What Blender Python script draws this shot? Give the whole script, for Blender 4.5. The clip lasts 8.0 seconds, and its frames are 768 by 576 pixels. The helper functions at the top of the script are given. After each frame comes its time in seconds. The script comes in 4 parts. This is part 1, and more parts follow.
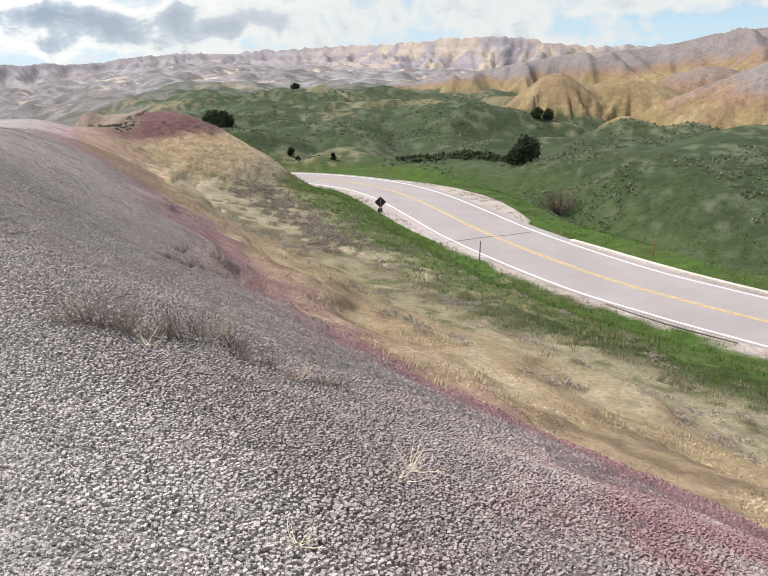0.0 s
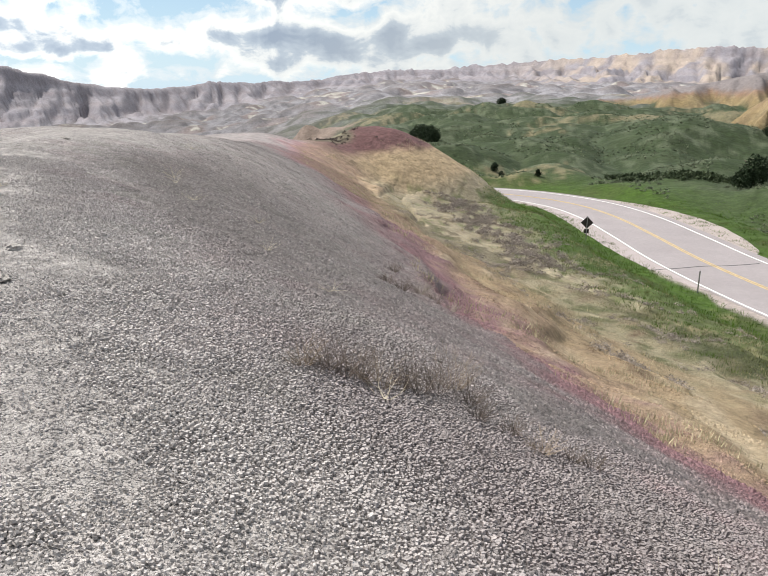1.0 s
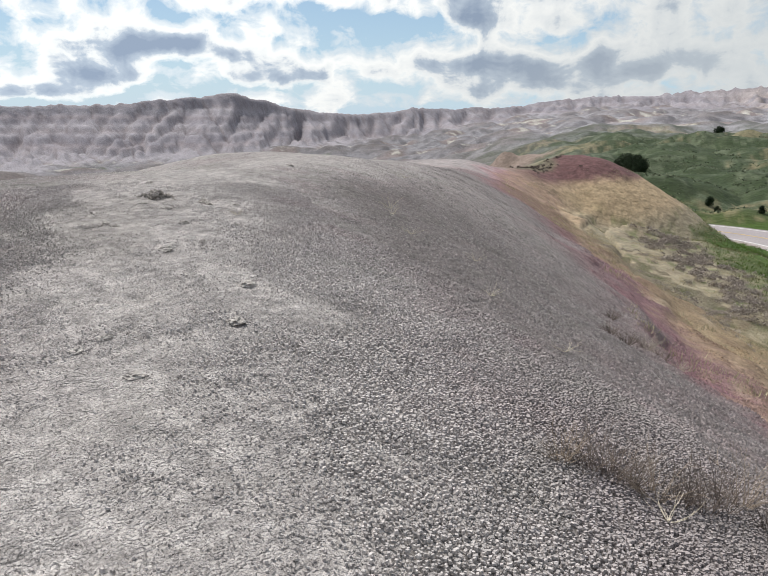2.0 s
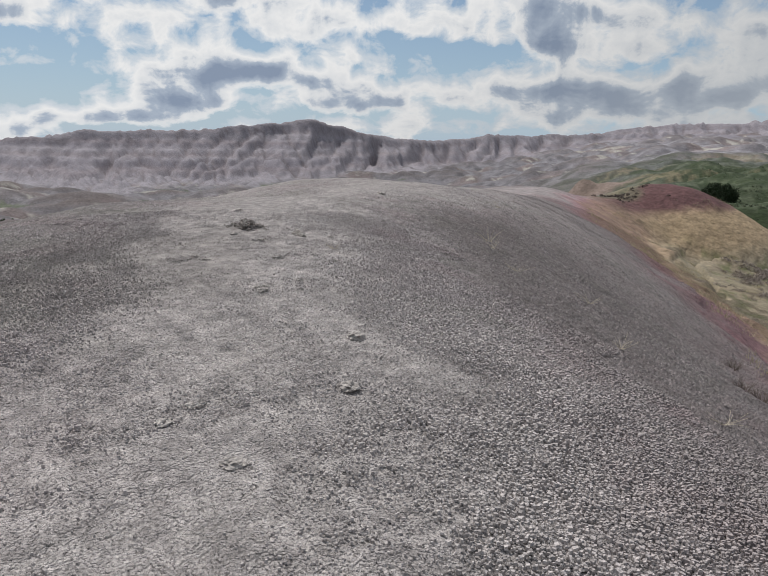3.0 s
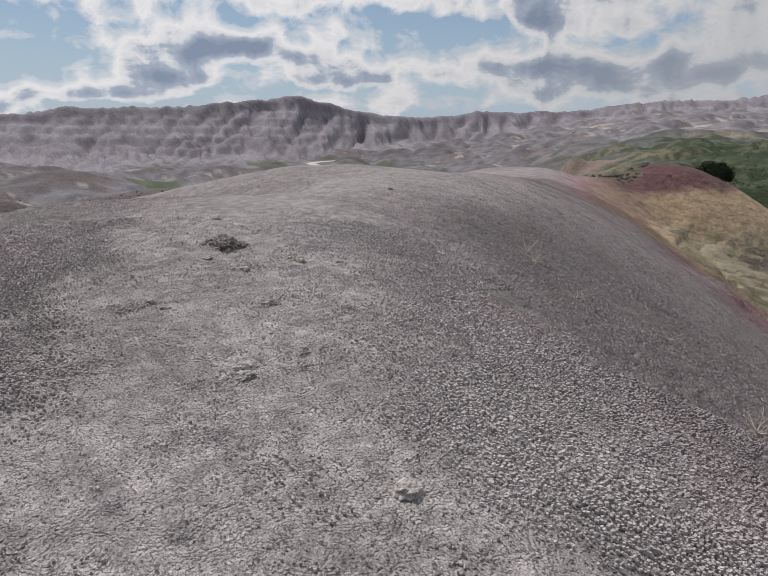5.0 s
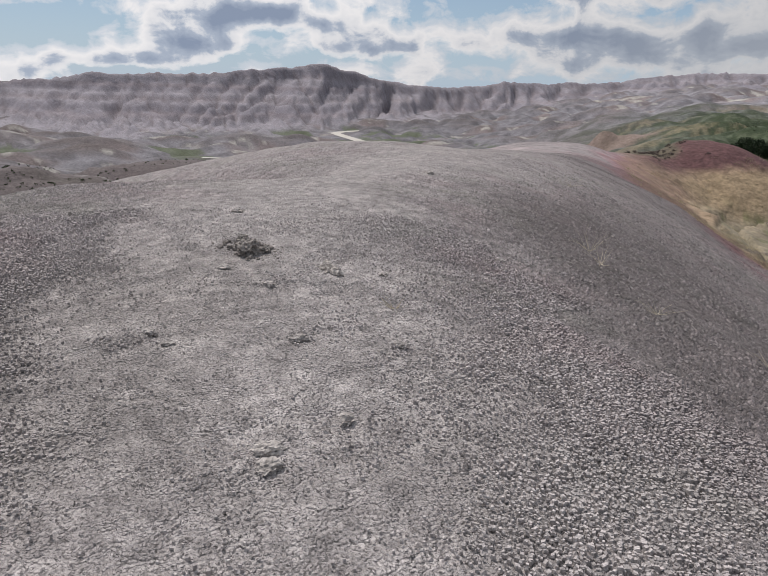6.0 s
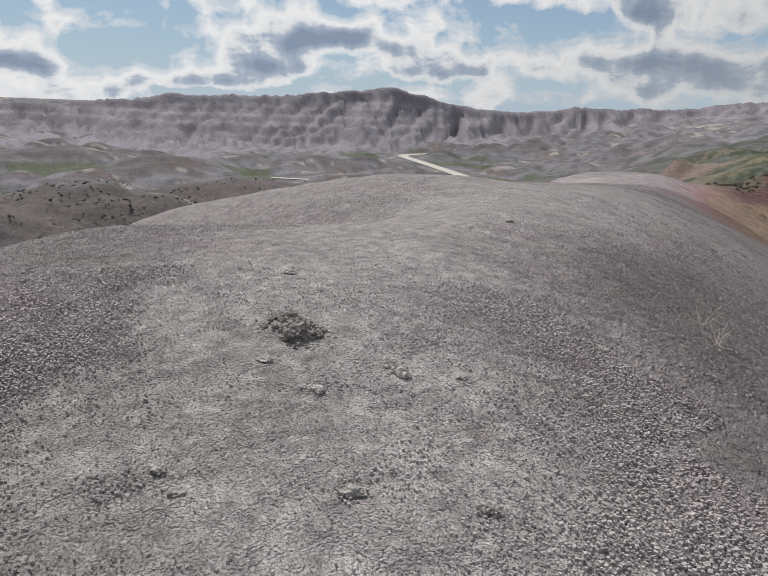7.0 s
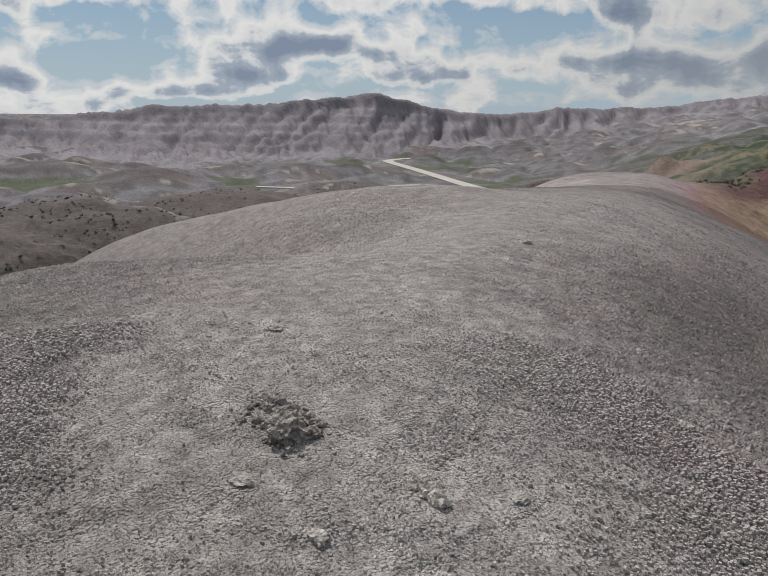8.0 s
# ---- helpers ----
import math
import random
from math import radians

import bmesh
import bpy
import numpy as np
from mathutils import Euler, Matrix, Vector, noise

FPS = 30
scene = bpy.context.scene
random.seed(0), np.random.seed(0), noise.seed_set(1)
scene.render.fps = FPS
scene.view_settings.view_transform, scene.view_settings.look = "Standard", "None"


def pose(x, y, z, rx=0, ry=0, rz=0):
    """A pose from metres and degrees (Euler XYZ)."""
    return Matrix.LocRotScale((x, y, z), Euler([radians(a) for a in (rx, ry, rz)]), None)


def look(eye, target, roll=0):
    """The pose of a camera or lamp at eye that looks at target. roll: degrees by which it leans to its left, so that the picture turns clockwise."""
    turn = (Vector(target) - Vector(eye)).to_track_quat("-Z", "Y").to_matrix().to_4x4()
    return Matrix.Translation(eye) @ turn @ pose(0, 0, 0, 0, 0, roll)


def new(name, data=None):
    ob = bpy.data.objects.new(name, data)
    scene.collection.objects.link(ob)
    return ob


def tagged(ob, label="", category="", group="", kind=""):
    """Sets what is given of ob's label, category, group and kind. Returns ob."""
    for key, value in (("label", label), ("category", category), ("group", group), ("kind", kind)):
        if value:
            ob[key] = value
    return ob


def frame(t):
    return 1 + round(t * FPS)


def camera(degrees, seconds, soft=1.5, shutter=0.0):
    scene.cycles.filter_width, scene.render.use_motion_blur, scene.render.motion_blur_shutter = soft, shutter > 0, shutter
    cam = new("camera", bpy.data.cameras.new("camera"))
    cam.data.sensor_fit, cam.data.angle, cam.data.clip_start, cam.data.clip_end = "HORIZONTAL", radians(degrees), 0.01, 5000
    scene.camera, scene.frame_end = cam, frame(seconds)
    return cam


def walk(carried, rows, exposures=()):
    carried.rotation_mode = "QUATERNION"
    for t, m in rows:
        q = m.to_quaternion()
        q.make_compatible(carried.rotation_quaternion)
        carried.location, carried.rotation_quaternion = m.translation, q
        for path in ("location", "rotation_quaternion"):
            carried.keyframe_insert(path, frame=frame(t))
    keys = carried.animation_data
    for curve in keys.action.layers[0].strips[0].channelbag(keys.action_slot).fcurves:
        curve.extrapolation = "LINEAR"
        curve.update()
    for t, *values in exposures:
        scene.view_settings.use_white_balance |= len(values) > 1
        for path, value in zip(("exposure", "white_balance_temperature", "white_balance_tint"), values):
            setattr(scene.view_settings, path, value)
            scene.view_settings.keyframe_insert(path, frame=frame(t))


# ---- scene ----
cam = camera(57.6, 8.0, soft=1.0)
PATH = [
    (0, (-1.879, 1.899, 12.258), (-1.874, 3.813, 11.68), 0.4),
    (0.5, (-2.141, 2.126, 12.338), (-2.393, 4.029, 11.778), 0.0),
    (1, (-2.396, 2.505, 12.357), (-2.929, 4.354, 11.814), -0.0),
    (1.5, (-2.742, 2.848, 12.372), (-3.546, 4.605, 11.855), 0.1),
    (2, (-3.116, 3.024, 12.439), (-4.137, 4.676, 11.962), 0.4),
    (3.5, (-4.383, 3.922, 12.436), (-5.589, 5.467, 12.038), 0.8),
    (4, (-4.789, 4.352, 12.445), (-5.969, 5.911, 12.02), 0.6),
    (5.5, (-6.035, 5.463, 12.611), (-7.196, 7.013, 12.112), 0.6),
    (6, (-6.489, 5.881, 12.634), (-7.683, 7.388, 12.083), 1.5),
    (6.5, (-6.881, 6.267, 12.692), (-8.136, 7.726, 12.146), 1.7),
    (7, (-7.292, 6.689, 12.813), (-8.63, 8.09, 12.316), 2.2),
    (7.5, (-7.802, 7.061, 12.853), (-9.137, 8.478, 12.393), 1.7),
    (8, (-8.264, 7.497, 12.849), (-9.581, 8.922, 12.367), 0.6),
]
EXPOSURES = [(0, 0.28, 6450, 9), (1.0, 0.22, 6420, 8), (1.5, 0.12, 6350, 8), (2.2, -0.14, 6280, 9), (3.5, -0.62, 6260, 12), (5.5, -0.58, 6280, 14),
             (6.5, -0.40, 6300, 13), (7.0, -0.52, 6260, 11), (7.5, -0.68, 6330, 10), (8, -0.70, 6350, 10)]
walk(cam, [(t, look(eye, target, roll)) for t, eye, target, roll in PATH], EXPOSURES)
# ---- world, sun, exposure ----
SUN_AZ, SUN_EL = 74.0, 52.0          # degrees left of +y, degrees up
world = bpy.data.worlds.new("sky")
scene.world = world
world.use_nodes = True
wn, wl = world.node_tree.nodes, world.node_tree.links
wn.clear()


def sky_node(kind, **values):
    n = wn.new(kind)
    for key, value in values.items():
        n.inputs[key.replace("_", " ")].default_value = value
    return n


def sky_math(op, a, b=None, clamp=False):
    n = wn.new("ShaderNodeMath")
    n.operation, n.use_clamp = op, clamp
    for slot, v in zip(n.inputs, (a, b)):
        if v is None:
            continue
        if isinstance(v, (int, float)):
            slot.default_value = v
        else:
            wl.new(v, slot)
    return n.outputs[0]


def sky_ramp(value, stops):
    n = wn.new("ShaderNodeValToRGB")
    while len(n.color_ramp.elements) < len(stops):
        n.color_ramp.elements.new(0.5)
    for e, (pos, col) in zip(n.color_ramp.elements, stops):
        e.position, e.color = pos, (*col, 1)
    wl.new(value, n.inputs[0])
    return n.outputs[0]


# the larger clouds: degrees left of +y, degrees up, half width, half height, weight
CLOUDS = [(50.0, 5.4, 6.0, 1.25, 0.40), (53.0, 3.0, 3.6, 0.8, 0.36), (26.8, 4.4, 4.6, 0.75, 0.32), (24.6, 7.4, 1.8, 1.2, 0.32), (70.0, 2.6, 2.6, 0.7, 0.3),
          (41.0, 3.1, 3.4, 0.7, 0.28), (59.5, 1.6, 6.0, 0.6, 0.2), (60.0, 8.5, 7.0, 2.0, 0.16), (8.4, 4.0, 2.6, 0.5, 0.16), (2.0, 5.0, 16.0, 3.5, 0.10), (34.0, 1.6, 6.0, 0.6, 0.12),
          (66.0, 3.4, 4.0, 1.0, -0.22), (38.6, 7.3, 3.4, 1.2, -0.22), (31.5, 5.9, 2.2, 1.2, -0.16), (19.0, 6.2, 3.0, 1.2, -0.2), (-22.0, 3.4, 9.0, 1.6, -0.24)]


def build_sky():
    """Broken cumulus before a pale blue sky, brighter towards the sun."""
    sky = wn.new("ShaderNodeTexSky")
    sky.sky_type, sky.sun_disc = "NISHITA", False
    sky.sun_elevation, sky.sun_rotation = radians(SUN_EL), radians(-SUN_AZ)
    sky.air_density, sky.dust_density, sky.ozone_density = 1.0, 0.3, 3.0
    co = wn.new("ShaderNodeTexCoord")
    sep = wn.new("ShaderNodeSeparateXYZ")
    wl.new(co.outputs["Generated"], sep.inputs[0])
    turn = sky_math("MULTIPLY", sky_math("ARCTAN2", sky_math("MULTIPLY", sep.outputs[0], -1.0), sep.outputs[1]), 57.2958)
    rise = sky_math("MULTIPLY", sky_math("ARCSINE", sep.outputs[2]), 57.2958)
    up = sky_math("MAXIMUM", sep.outputs[2], 0.0)

    def density(lift, detail):
        """Cloud density, read a little higher up by lift degrees."""
        el = sky_math("ADD", rise, lift)
        # clouds flatten towards the horizon
        flat = sky_math("MULTIPLY", sky_math("POWER", sky_math("MAXIMUM", sky_math("ADD", el, 3.0), 0.1), 0.62), 3.4)

        def field(tall, scale, octaves, rough, warp):
            com = wn.new("ShaderNodeCombineXYZ")
            wl.new(turn, com.inputs[0]), wl.new(sky_math("MULTIPLY", flat, tall), com.inputs[1])
            com.inputs[2].default_value = CLOUD_AT
            t = sky_node("ShaderNodeTexNoise", Scale=scale, Detail=octaves, Roughness=rough, Distortion=warp)
            wl.new(com.outputs[0], t.inputs["Vector"])
            return sky_math("SUBTRACT", t.outputs[0], 0.5)

        d = sky_math("ADD", sky_math("MULTIPLY", field(3.4, 0.085, 2.0, 0.5, 0.0), 1.15), sky_math("MULTIPLY", field(1.5, 0.40, detail, 0.57, 0.3), 0.80))
        for az, e0, wide, high, weight in CLOUDS:
            a = sky_math("DIVIDE", sky_math("SUBTRACT", turn, az), wide)
            b = sky_math("DIVIDE", sky_math("SUBTRACT", el, e0), high)
            q = sky_math("ADD", sky_math("MULTIPLY", a, a), sky_math("MULTIPLY", b, b))
            d = sky_math("ADD", d, sky_math("MULTIPLY", sky_math("POWER", 2.718, sky_math("MULTIPLY", q, -1.0)), weight))
        return d

    here, above = density(0.0, 12.0), density(0.45, 5.0)
    cover = sky_ramp(sky_math("ADD", here, 0.5), [(0.375, (0, 0, 0)), (0.43, (0.55, 0.55, 0.55)), (0.52, (1, 1, 1))])
    # thin edges glow, tops are lit, thick bellies are grey
    thick = sky_math("ADD", sky_math("MULTIPLY", here, 0.55), sky_math("MULTIPLY", above, 0.75))
    body = sky_ramp(sky_math("ADD", thick, 0.5), [(0.42, (9.4, 9.9, 10.2)), (0.55, (12.4, 12.2, 11.7)), (0.66, (10.6, 10.7, 10.6)), (0.74, (6.0, 6.8, 7.8)), (0.90, (3.7, 4.5, 5.8))])
    toward = wn.new("ShaderNodeVectorMath")
    toward.operation = "DOT_PRODUCT"
    a, e = radians(SUN_AZ), radians(SUN_EL)
    wl.new(co.outputs["Generated"], toward.inputs[0])
    toward.inputs[1].default_value = (-math.sin(a) * math.cos(e), math.cos(a) * math.cos(e), math.sin(e))
    glow = wn.new("ShaderNodeMapRange")
    glow.inputs[1].default_value, glow.inputs[2].default_value, glow.inputs[3].default_value, glow.inputs[4].default_value = 0.25, 0.62, 0.66, 1.10
    wl.new(toward.outputs["Value"], glow.inputs[0])
    lit = wn.new("ShaderNodeVectorMath")
    lit.operation = "SCALE"
    wl.new(body, lit.inputs[0]), wl.new(glow.outputs[0], lit.inputs["Scale"])
    veil = sky_ramp(up, [(0.0, (0.75, 0.75, 0.75)), (0.10, (0.45, 0.45, 0.45)), (0.3, (0.1, 0.1, 0.1))])
    mix = wn.new("ShaderNodeMix")
    mix.data_type = "RGBA"
    wl.new(veil, mix.inputs[0]), wl.new(sky.outputs[0], mix.inputs[6])
    mix.inputs[7].default_value = (6.6, 8.7, 10.6, 1)
    mix2 = wn.new("ShaderNodeMix")
    mix2.data_type = "RGBA"
    # clouds away from the sun show their lit sides
    plain = wn.new("ShaderNodeMapRange")
    plain.inputs[1].default_value, plain.inputs[2].default_value, plain.inputs[3].default_value, plain.inputs[4].default_value = 0.22, 0.50, 0.68, 0.0
    wl.new(toward.outputs["Value"], plain.inputs[0])
    mix3 = wn.new("ShaderNodeMix")
    mix3.data_type = "RGBA"
    wl.new(plain.outputs[0], mix3.inputs[0]), wl.new(lit.outputs[0], mix3.inputs[6])
    mix3.inputs[7].default_value = (7.9, 8.3, 8.4, 1)
    wl.new(cover, mix2.inputs[0]), wl.new(mix.outputs[2], mix2.inputs[6]), wl.new(mix3.outputs[2], mix2.inputs[7])
    bg = sky_node("ShaderNodeBackground", Strength=0.087)
    wl.new(mix2.outputs[2], bg.inputs[0])
    out = wn.new("ShaderNodeOutputWorld")
    wl.new(bg.outputs[0], out.inputs[0])


CLOUD_AT = 4.7
build_sky()
sun = new("sun", bpy.data.lights.new("sun", "SUN"))
sun.data.energy, sun.data.angle, sun.data.color = 4.6, radians(0.7), (1.0, 0.95, 0.87)
a, e = radians(SUN_AZ), radians(SUN_EL)
sun.matrix_world = look((-math.sin(a) * math.cos(e) * 50, math.cos(a) * math.cos(e) * 50, math.sin(e) * 50), (0, 0, 0))


# ---- number noise ----
def hash01(ix, iy, seed):
    n = (ix.astype(np.int64) * 374761393 + iy.astype(np.int64) * 668265263 + seed * 974634777) & 0xFFFFFFFF
    n = ((n ^ (n >> 13)) * 1274126177) & 0xFFFFFFFF
    n = ((n ^ (n >> 15)) * 2246822519) & 0xFFFFFFFF
    return ((n ^ (n >> 16)) & 0xFFFFFF) / 16777216.0


TURN = np.random.default_rng(77).uniform(0, 2 * np.pi, 65536)
GRAD_X, GRAD_Y = np.cos(TURN), np.sin(TURN)


def vnoise(x, y, seed=0):
    """Gradient noise, about -0.7 to 0.7."""
    ix, iy = np.floor(x), np.floor(y)
    fx, fy = x - ix, y - iy
    ix, iy = ix.astype(np.int32) + 37 * seed, iy.astype(np.int32) + 91 * seed
    u, v = fx * fx * fx * (fx * (fx * 6 - 15) + 10), fy * fy * fy * (fy * (fy * 6 - 15) + 10)

    def corner(dx, dy):
        k = ((ix + dx) & 255) * 256 + ((iy + dy) & 255)
        return GRAD_X[k] * (fx - dx) + GRAD_Y[k] * (fy - dy)

    lo = corner(0, 0) * (1 - u) + corner(1, 0) * u
    hi = corner(0, 1) * (1 - u) + corner(1, 1) * u
    return lo * (1 - v) + hi * v


def fbm(x, y, seed=0, octaves=4, gain=0.5):
    s, amp = 0, 1.0
    for k in range(octaves):
        s = s + amp * vnoise(x * 2**k + 17.3 * k, y * 2**k - 9.1 * k, seed + k)
        amp *= gain
    return s


def cells(x, y, seed=0):
    """Distance to the nearest cell point, how much further the second is, and the cell's random number."""
    ix, iy = np.floor(x), np.floor(y)
    best, second, ident = np.full(x.shape, 9.0), np.full(x.shape, 9.0), np.zeros(x.shape)
    for dx in (-1, 0, 1):
        for dy in (-1, 0, 1):
            cx, cy = ix + dx, iy + dy
            d = (cx + 0.1 + 0.8 * hash01(cx, cy, seed) - x) ** 2 + (cy + 0.1 + 0.8 * hash01(cx, cy, seed + 7) - y) ** 2
            near = d < best
            second = np.where(near, best, np.minimum(second, d))
            best = np.where(near, d, best)
            ident = np.where(near, hash01(cx, cy, seed + 13), ident)
    return np.sqrt(best), np.sqrt(second) - np.sqrt(best), ident


def step(lo, hi, v):
    t = np.clip((v - lo) / (hi - lo), 0, 1)
    return t * t * (3 - 2 * t)


def smax(a, b, k):
    h = np.clip(0.5 + 0.5 * (a - b) / k, 0, 1)
    return b * (1 - h) + a * h + k * h * (1 - h)


def dense(points, n=12):
    """A smooth line through the points (Catmull-Rom)."""
    p = np.array([points[0], *points, points[-1]], float)
    out = []
    for i in range(1, len(p) - 2):
        for t in np.linspace(0, 1, n, endpoint=False):
            out.append(0.5 * (2 * p[i] + (p[i + 1] - p[i - 1]) * t + (2 * p[i - 1] - 5 * p[i] + 4 * p[i + 1] - p[i + 2]) * t * t
                              + (3 * p[i] - p[i - 1] - 3 * p[i + 1] + p[i + 2]) * t**3))
    return np.array(out + [p[-1]])


def along(line, x, y, reach=60.0):
    """Signed distance to a line (right of its run positive), and its third value at the nearest place."""
    pad = np.array(line)
    sel = (x > pad[:, 0].min() - reach) & (x < pad[:, 0].max() + reach) & (y > pad[:, 1].min() - reach) & (y < pad[:, 1].max() + reach)
    if sel.sum() < len(x):
        dist, val = np.full(x.shape, 1e4), np.full(x.shape, float(pad[-1, 2]))
        if sel.any():
            dist[sel], val[sel] = along(line, x[sel], y[sel], 1e9)
        return dist, val
    best, side, val = np.full(x.shape, 1e18), np.zeros(x.shape), np.zeros(x.shape)
    for a, b in zip(line, line[1:]):
        dx, dy = b[0] - a[0], b[1] - a[1]
        l2 = dx * dx + dy * dy + 1e-9
        t = np.clip(((x - a[0]) * dx + (y - a[1]) * dy) / l2, 0, 1)
        d = (a[0] + t * dx - x) ** 2 + (a[1] + t * dy - y) ** 2
        near = d < best
        best = np.where(near, d, best)
        side = np.where(near, np.sign(dy * (x - a[0]) - dx * (y - a[1])), side)
        val = np.where(near, a[2] + t * (b[2] - a[2]), val)
    return np.sqrt(best) * np.where(side == 0, 1, side), val


# ---- the plan of the land ----
HOME = (-1.9, 1.9)
AX, AY = math.sin(radians(-48.5)), math.cos(radians(48.5))      # along the crest
BX, BY = AY, -AX                                             # to its right


KNOB = (-23.3, 71.5)


def polar(az, d):
    return HOME[0] - d * math.sin(radians(az)), HOME[1] + d * math.cos(radians(az))


CREST = dense([(26, -24, 9.0), (12, -10, 10.1), (-1.9, 1.5, 10.68), (-7, 6.2, 11.05), (-12.5, 12.5, 11.5), (-14.7, 19, 11.25), (-17.8, 27, 10.75),
               (-21.3, 36, 9.9), (-25, 46, 9.15), (-28.6, 55.5, 9.1), (-28.4, 61.5, 8.2), (-26.8, 67, 7.75), (-24.5, 73, 7.4), (-27, 82, 5), (-33, 92, 2)], 6)
SPUR = dense([(-14.5, 18, 11.2), (-19.4, 19.6, 11.15), (-24.1, 18.9, 10.3), (-27.6, 17.6, 9.4), (-31, 16.2, 7.4), (-37, 14, 3.5), (-48, 10, -4)], 5)
GULLY = dense([(-13.4, 15.3, 0.0), (-15.5, 14.1, 0.55), (-18, 12.9, 1.3), (-22, 11.3, 2.2), (-30, 8, 3.2)], 5)
ROAD = dense([(62, -16, 2.6), (40, 7, 1.6), (27, 21.5, 1.2), (16.8, 34, 1.0), (14.2, 37.2, 1.0), (11.5, 41.1, 1.0), (8.5, 47.3, 1.0), (5.7, 54.4, 1.0), (3.3, 62.4, 1.0),
              (0.7, 70.3, 1.0), (-2.6, 76.6, 1.0), (-7.2, 81.0, 1.0), (-13, 83.6, 0.95), (-22, 84.6, 0.8), (-36, 84, 0.2), (-52, 86, -1.2), (-75, 100, -4)], 5)
FAR_ROAD = dense([(*polar(33.0, 235), -12.6), (*polar(37.1, 290), -13.4), (*polar(40.0, 350), -13.8), (*polar(42.4, 415), -14.0), (*polar(42.6, 432), -14.0),
                  (*polar(41.7, 447), -14.0), (*polar(40.2, 462), -14.0)], 6)
SIDE_ROAD = dense([(*polar(35.6, 270), -13.2), (*polar(40, 276), -13.2), (*polar(44, 268), -13.2), (*polar(48, 262), -13.2), (*polar(53, 265), -13)], 5)
BACK_RIDGE = dense([(*polar(2, 330), 7), (*polar(-4, 300), 11.5), (*polar(-9, 290), 16.5), (*polar(-14, 290), 21), (*polar(-20, 285), 23.5), (*polar(-27, 280), 29), (*polar(-40, 270), 33)], 6)
# bare mounds: azimuth, distance, top, radius across, radius along, colour of its top
MOUNDS = [(-32, 132, 18.0, 36, 36, 1.0), (-13.4, 163, 13.4, 17, 24, 0.25), (-18.5, 172, 12.2, 32, 20, 0.15), (-24, 205, 15.5, 30, 24, 0.7),
          (-5.0, 172, 5.6, 15, 22, 0.0), (-26.5, 112, 4.8, 7, 9, 0.0), (5.0, 235, 7.0, 13, 9, 0.0)]
# green hills: azimuth, distance, top, radius across, radius along
HILLS = [(-2.5, 150, 6.3, 34, 34), (8.5, 118, 2.9, 17, 12), (-27, 92, 5.6, 24, 26), (-8.0, 101, 2.3, 9, 9), (-17, 105, 3.6, 13, 12), (12, 175, 4.6, 34, 22), (2, 215, 7.4, 40, 24), (-22, 72, 2.6, 16, 12)]
# brown hills of the basin: azimuth, distance, top, radius
BROWN = [(66, 138, -1.9, 34), (76, 120, -1.4, 34), (55, 185, -5.6, 36), (58, 108, -8.2, 22), (73, 96, -7.6, 14), (46, 240, -8.6, 26), (31.6, 225, 0.2, 14), (21.8, 225, 1.8, 14), (61, 300, -8, 26), (68, 330, -7, 32), (50, 330, -8.5, 22)]
# the badlands wall: azimuth, distance of its crest, height of its crest
WALL = [(150, 900, 10), (110, 900, 6), (80, 700, 9.4), (71, 600, 10.2), (66, 550, 13.2), (60, 530, 20.3), (53, 540, 22), (47.5, 560, 26), (43.7, 590, 32.2), (40.5, 640, 25.3), (37, 700, 19.2),
        (33, 760, 18.2), (29.6, 820, 24.7), (27, 880, 23.9), (21, 980, 29.0), (17.8, 1000, 39.3), (11.4, 1000, 43.7), (4.9, 950, 50.1), (1, 900, 51.8), (-2.9, 800, 51), (-9.4, 760, 54.5), (-14.7, 760, 45),
        (-20, 800, 46), (-30, 850, 50), (-60, 900, 55), (-110, 900, 40), (-150, 900, 10)]
WALL_AZ = np.array([w[0] for w in WALL][::-1], float)


def mound(x, y, cx, cy, ra, rb, az, seed, rough=0.48):
    """1 at the top, 0 at the foot, with gullies down its sides."""
    big = 2.2 * max(ra, rb)
    sel = (np.abs(x - cx) < big) & (np.abs(y - cy) < big)
    if sel.sum() < len(x):
        out = np.full(x.shape, -20.0)
        if sel.any():
            out[sel] = mound(x[sel], y[sel], cx, cy, ra, rb, az, seed, rough)
        return out
    ca, sa = math.cos(radians(az)), math.sin(radians(az))
    dx, dy = x - cx, y - cy
    u, v = dx * ca + dy * sa, -dx * sa + dy * ca
    th = np.arctan2(v / rb, u / ra)
    q = np.sqrt((u / ra) ** 2 + (v / rb) ** 2)
    gully = np.abs(vnoise(th * 3.2 + seed, q * 1.1 + seed, seed)) * 1.6 + np.abs(vnoise(th * 8 + seed, q * 1.7 + seed, seed + 3)) * 1.0 + np.abs(vnoise(th * 19 + seed, q * 2.5 + seed, seed + 5)) * 0.5
    gully = np.clip(gully, 0, 1.35)
    q = q * (1 + rough * (0.72 - gully) * np.clip(q, 0, 1)) + 0.05 * fbm(dx / 9, dy / 9, seed, 3)
    return 1.0 - 1.05 * (np.sqrt(q * q + 0.10) - 0.316) / 0.733


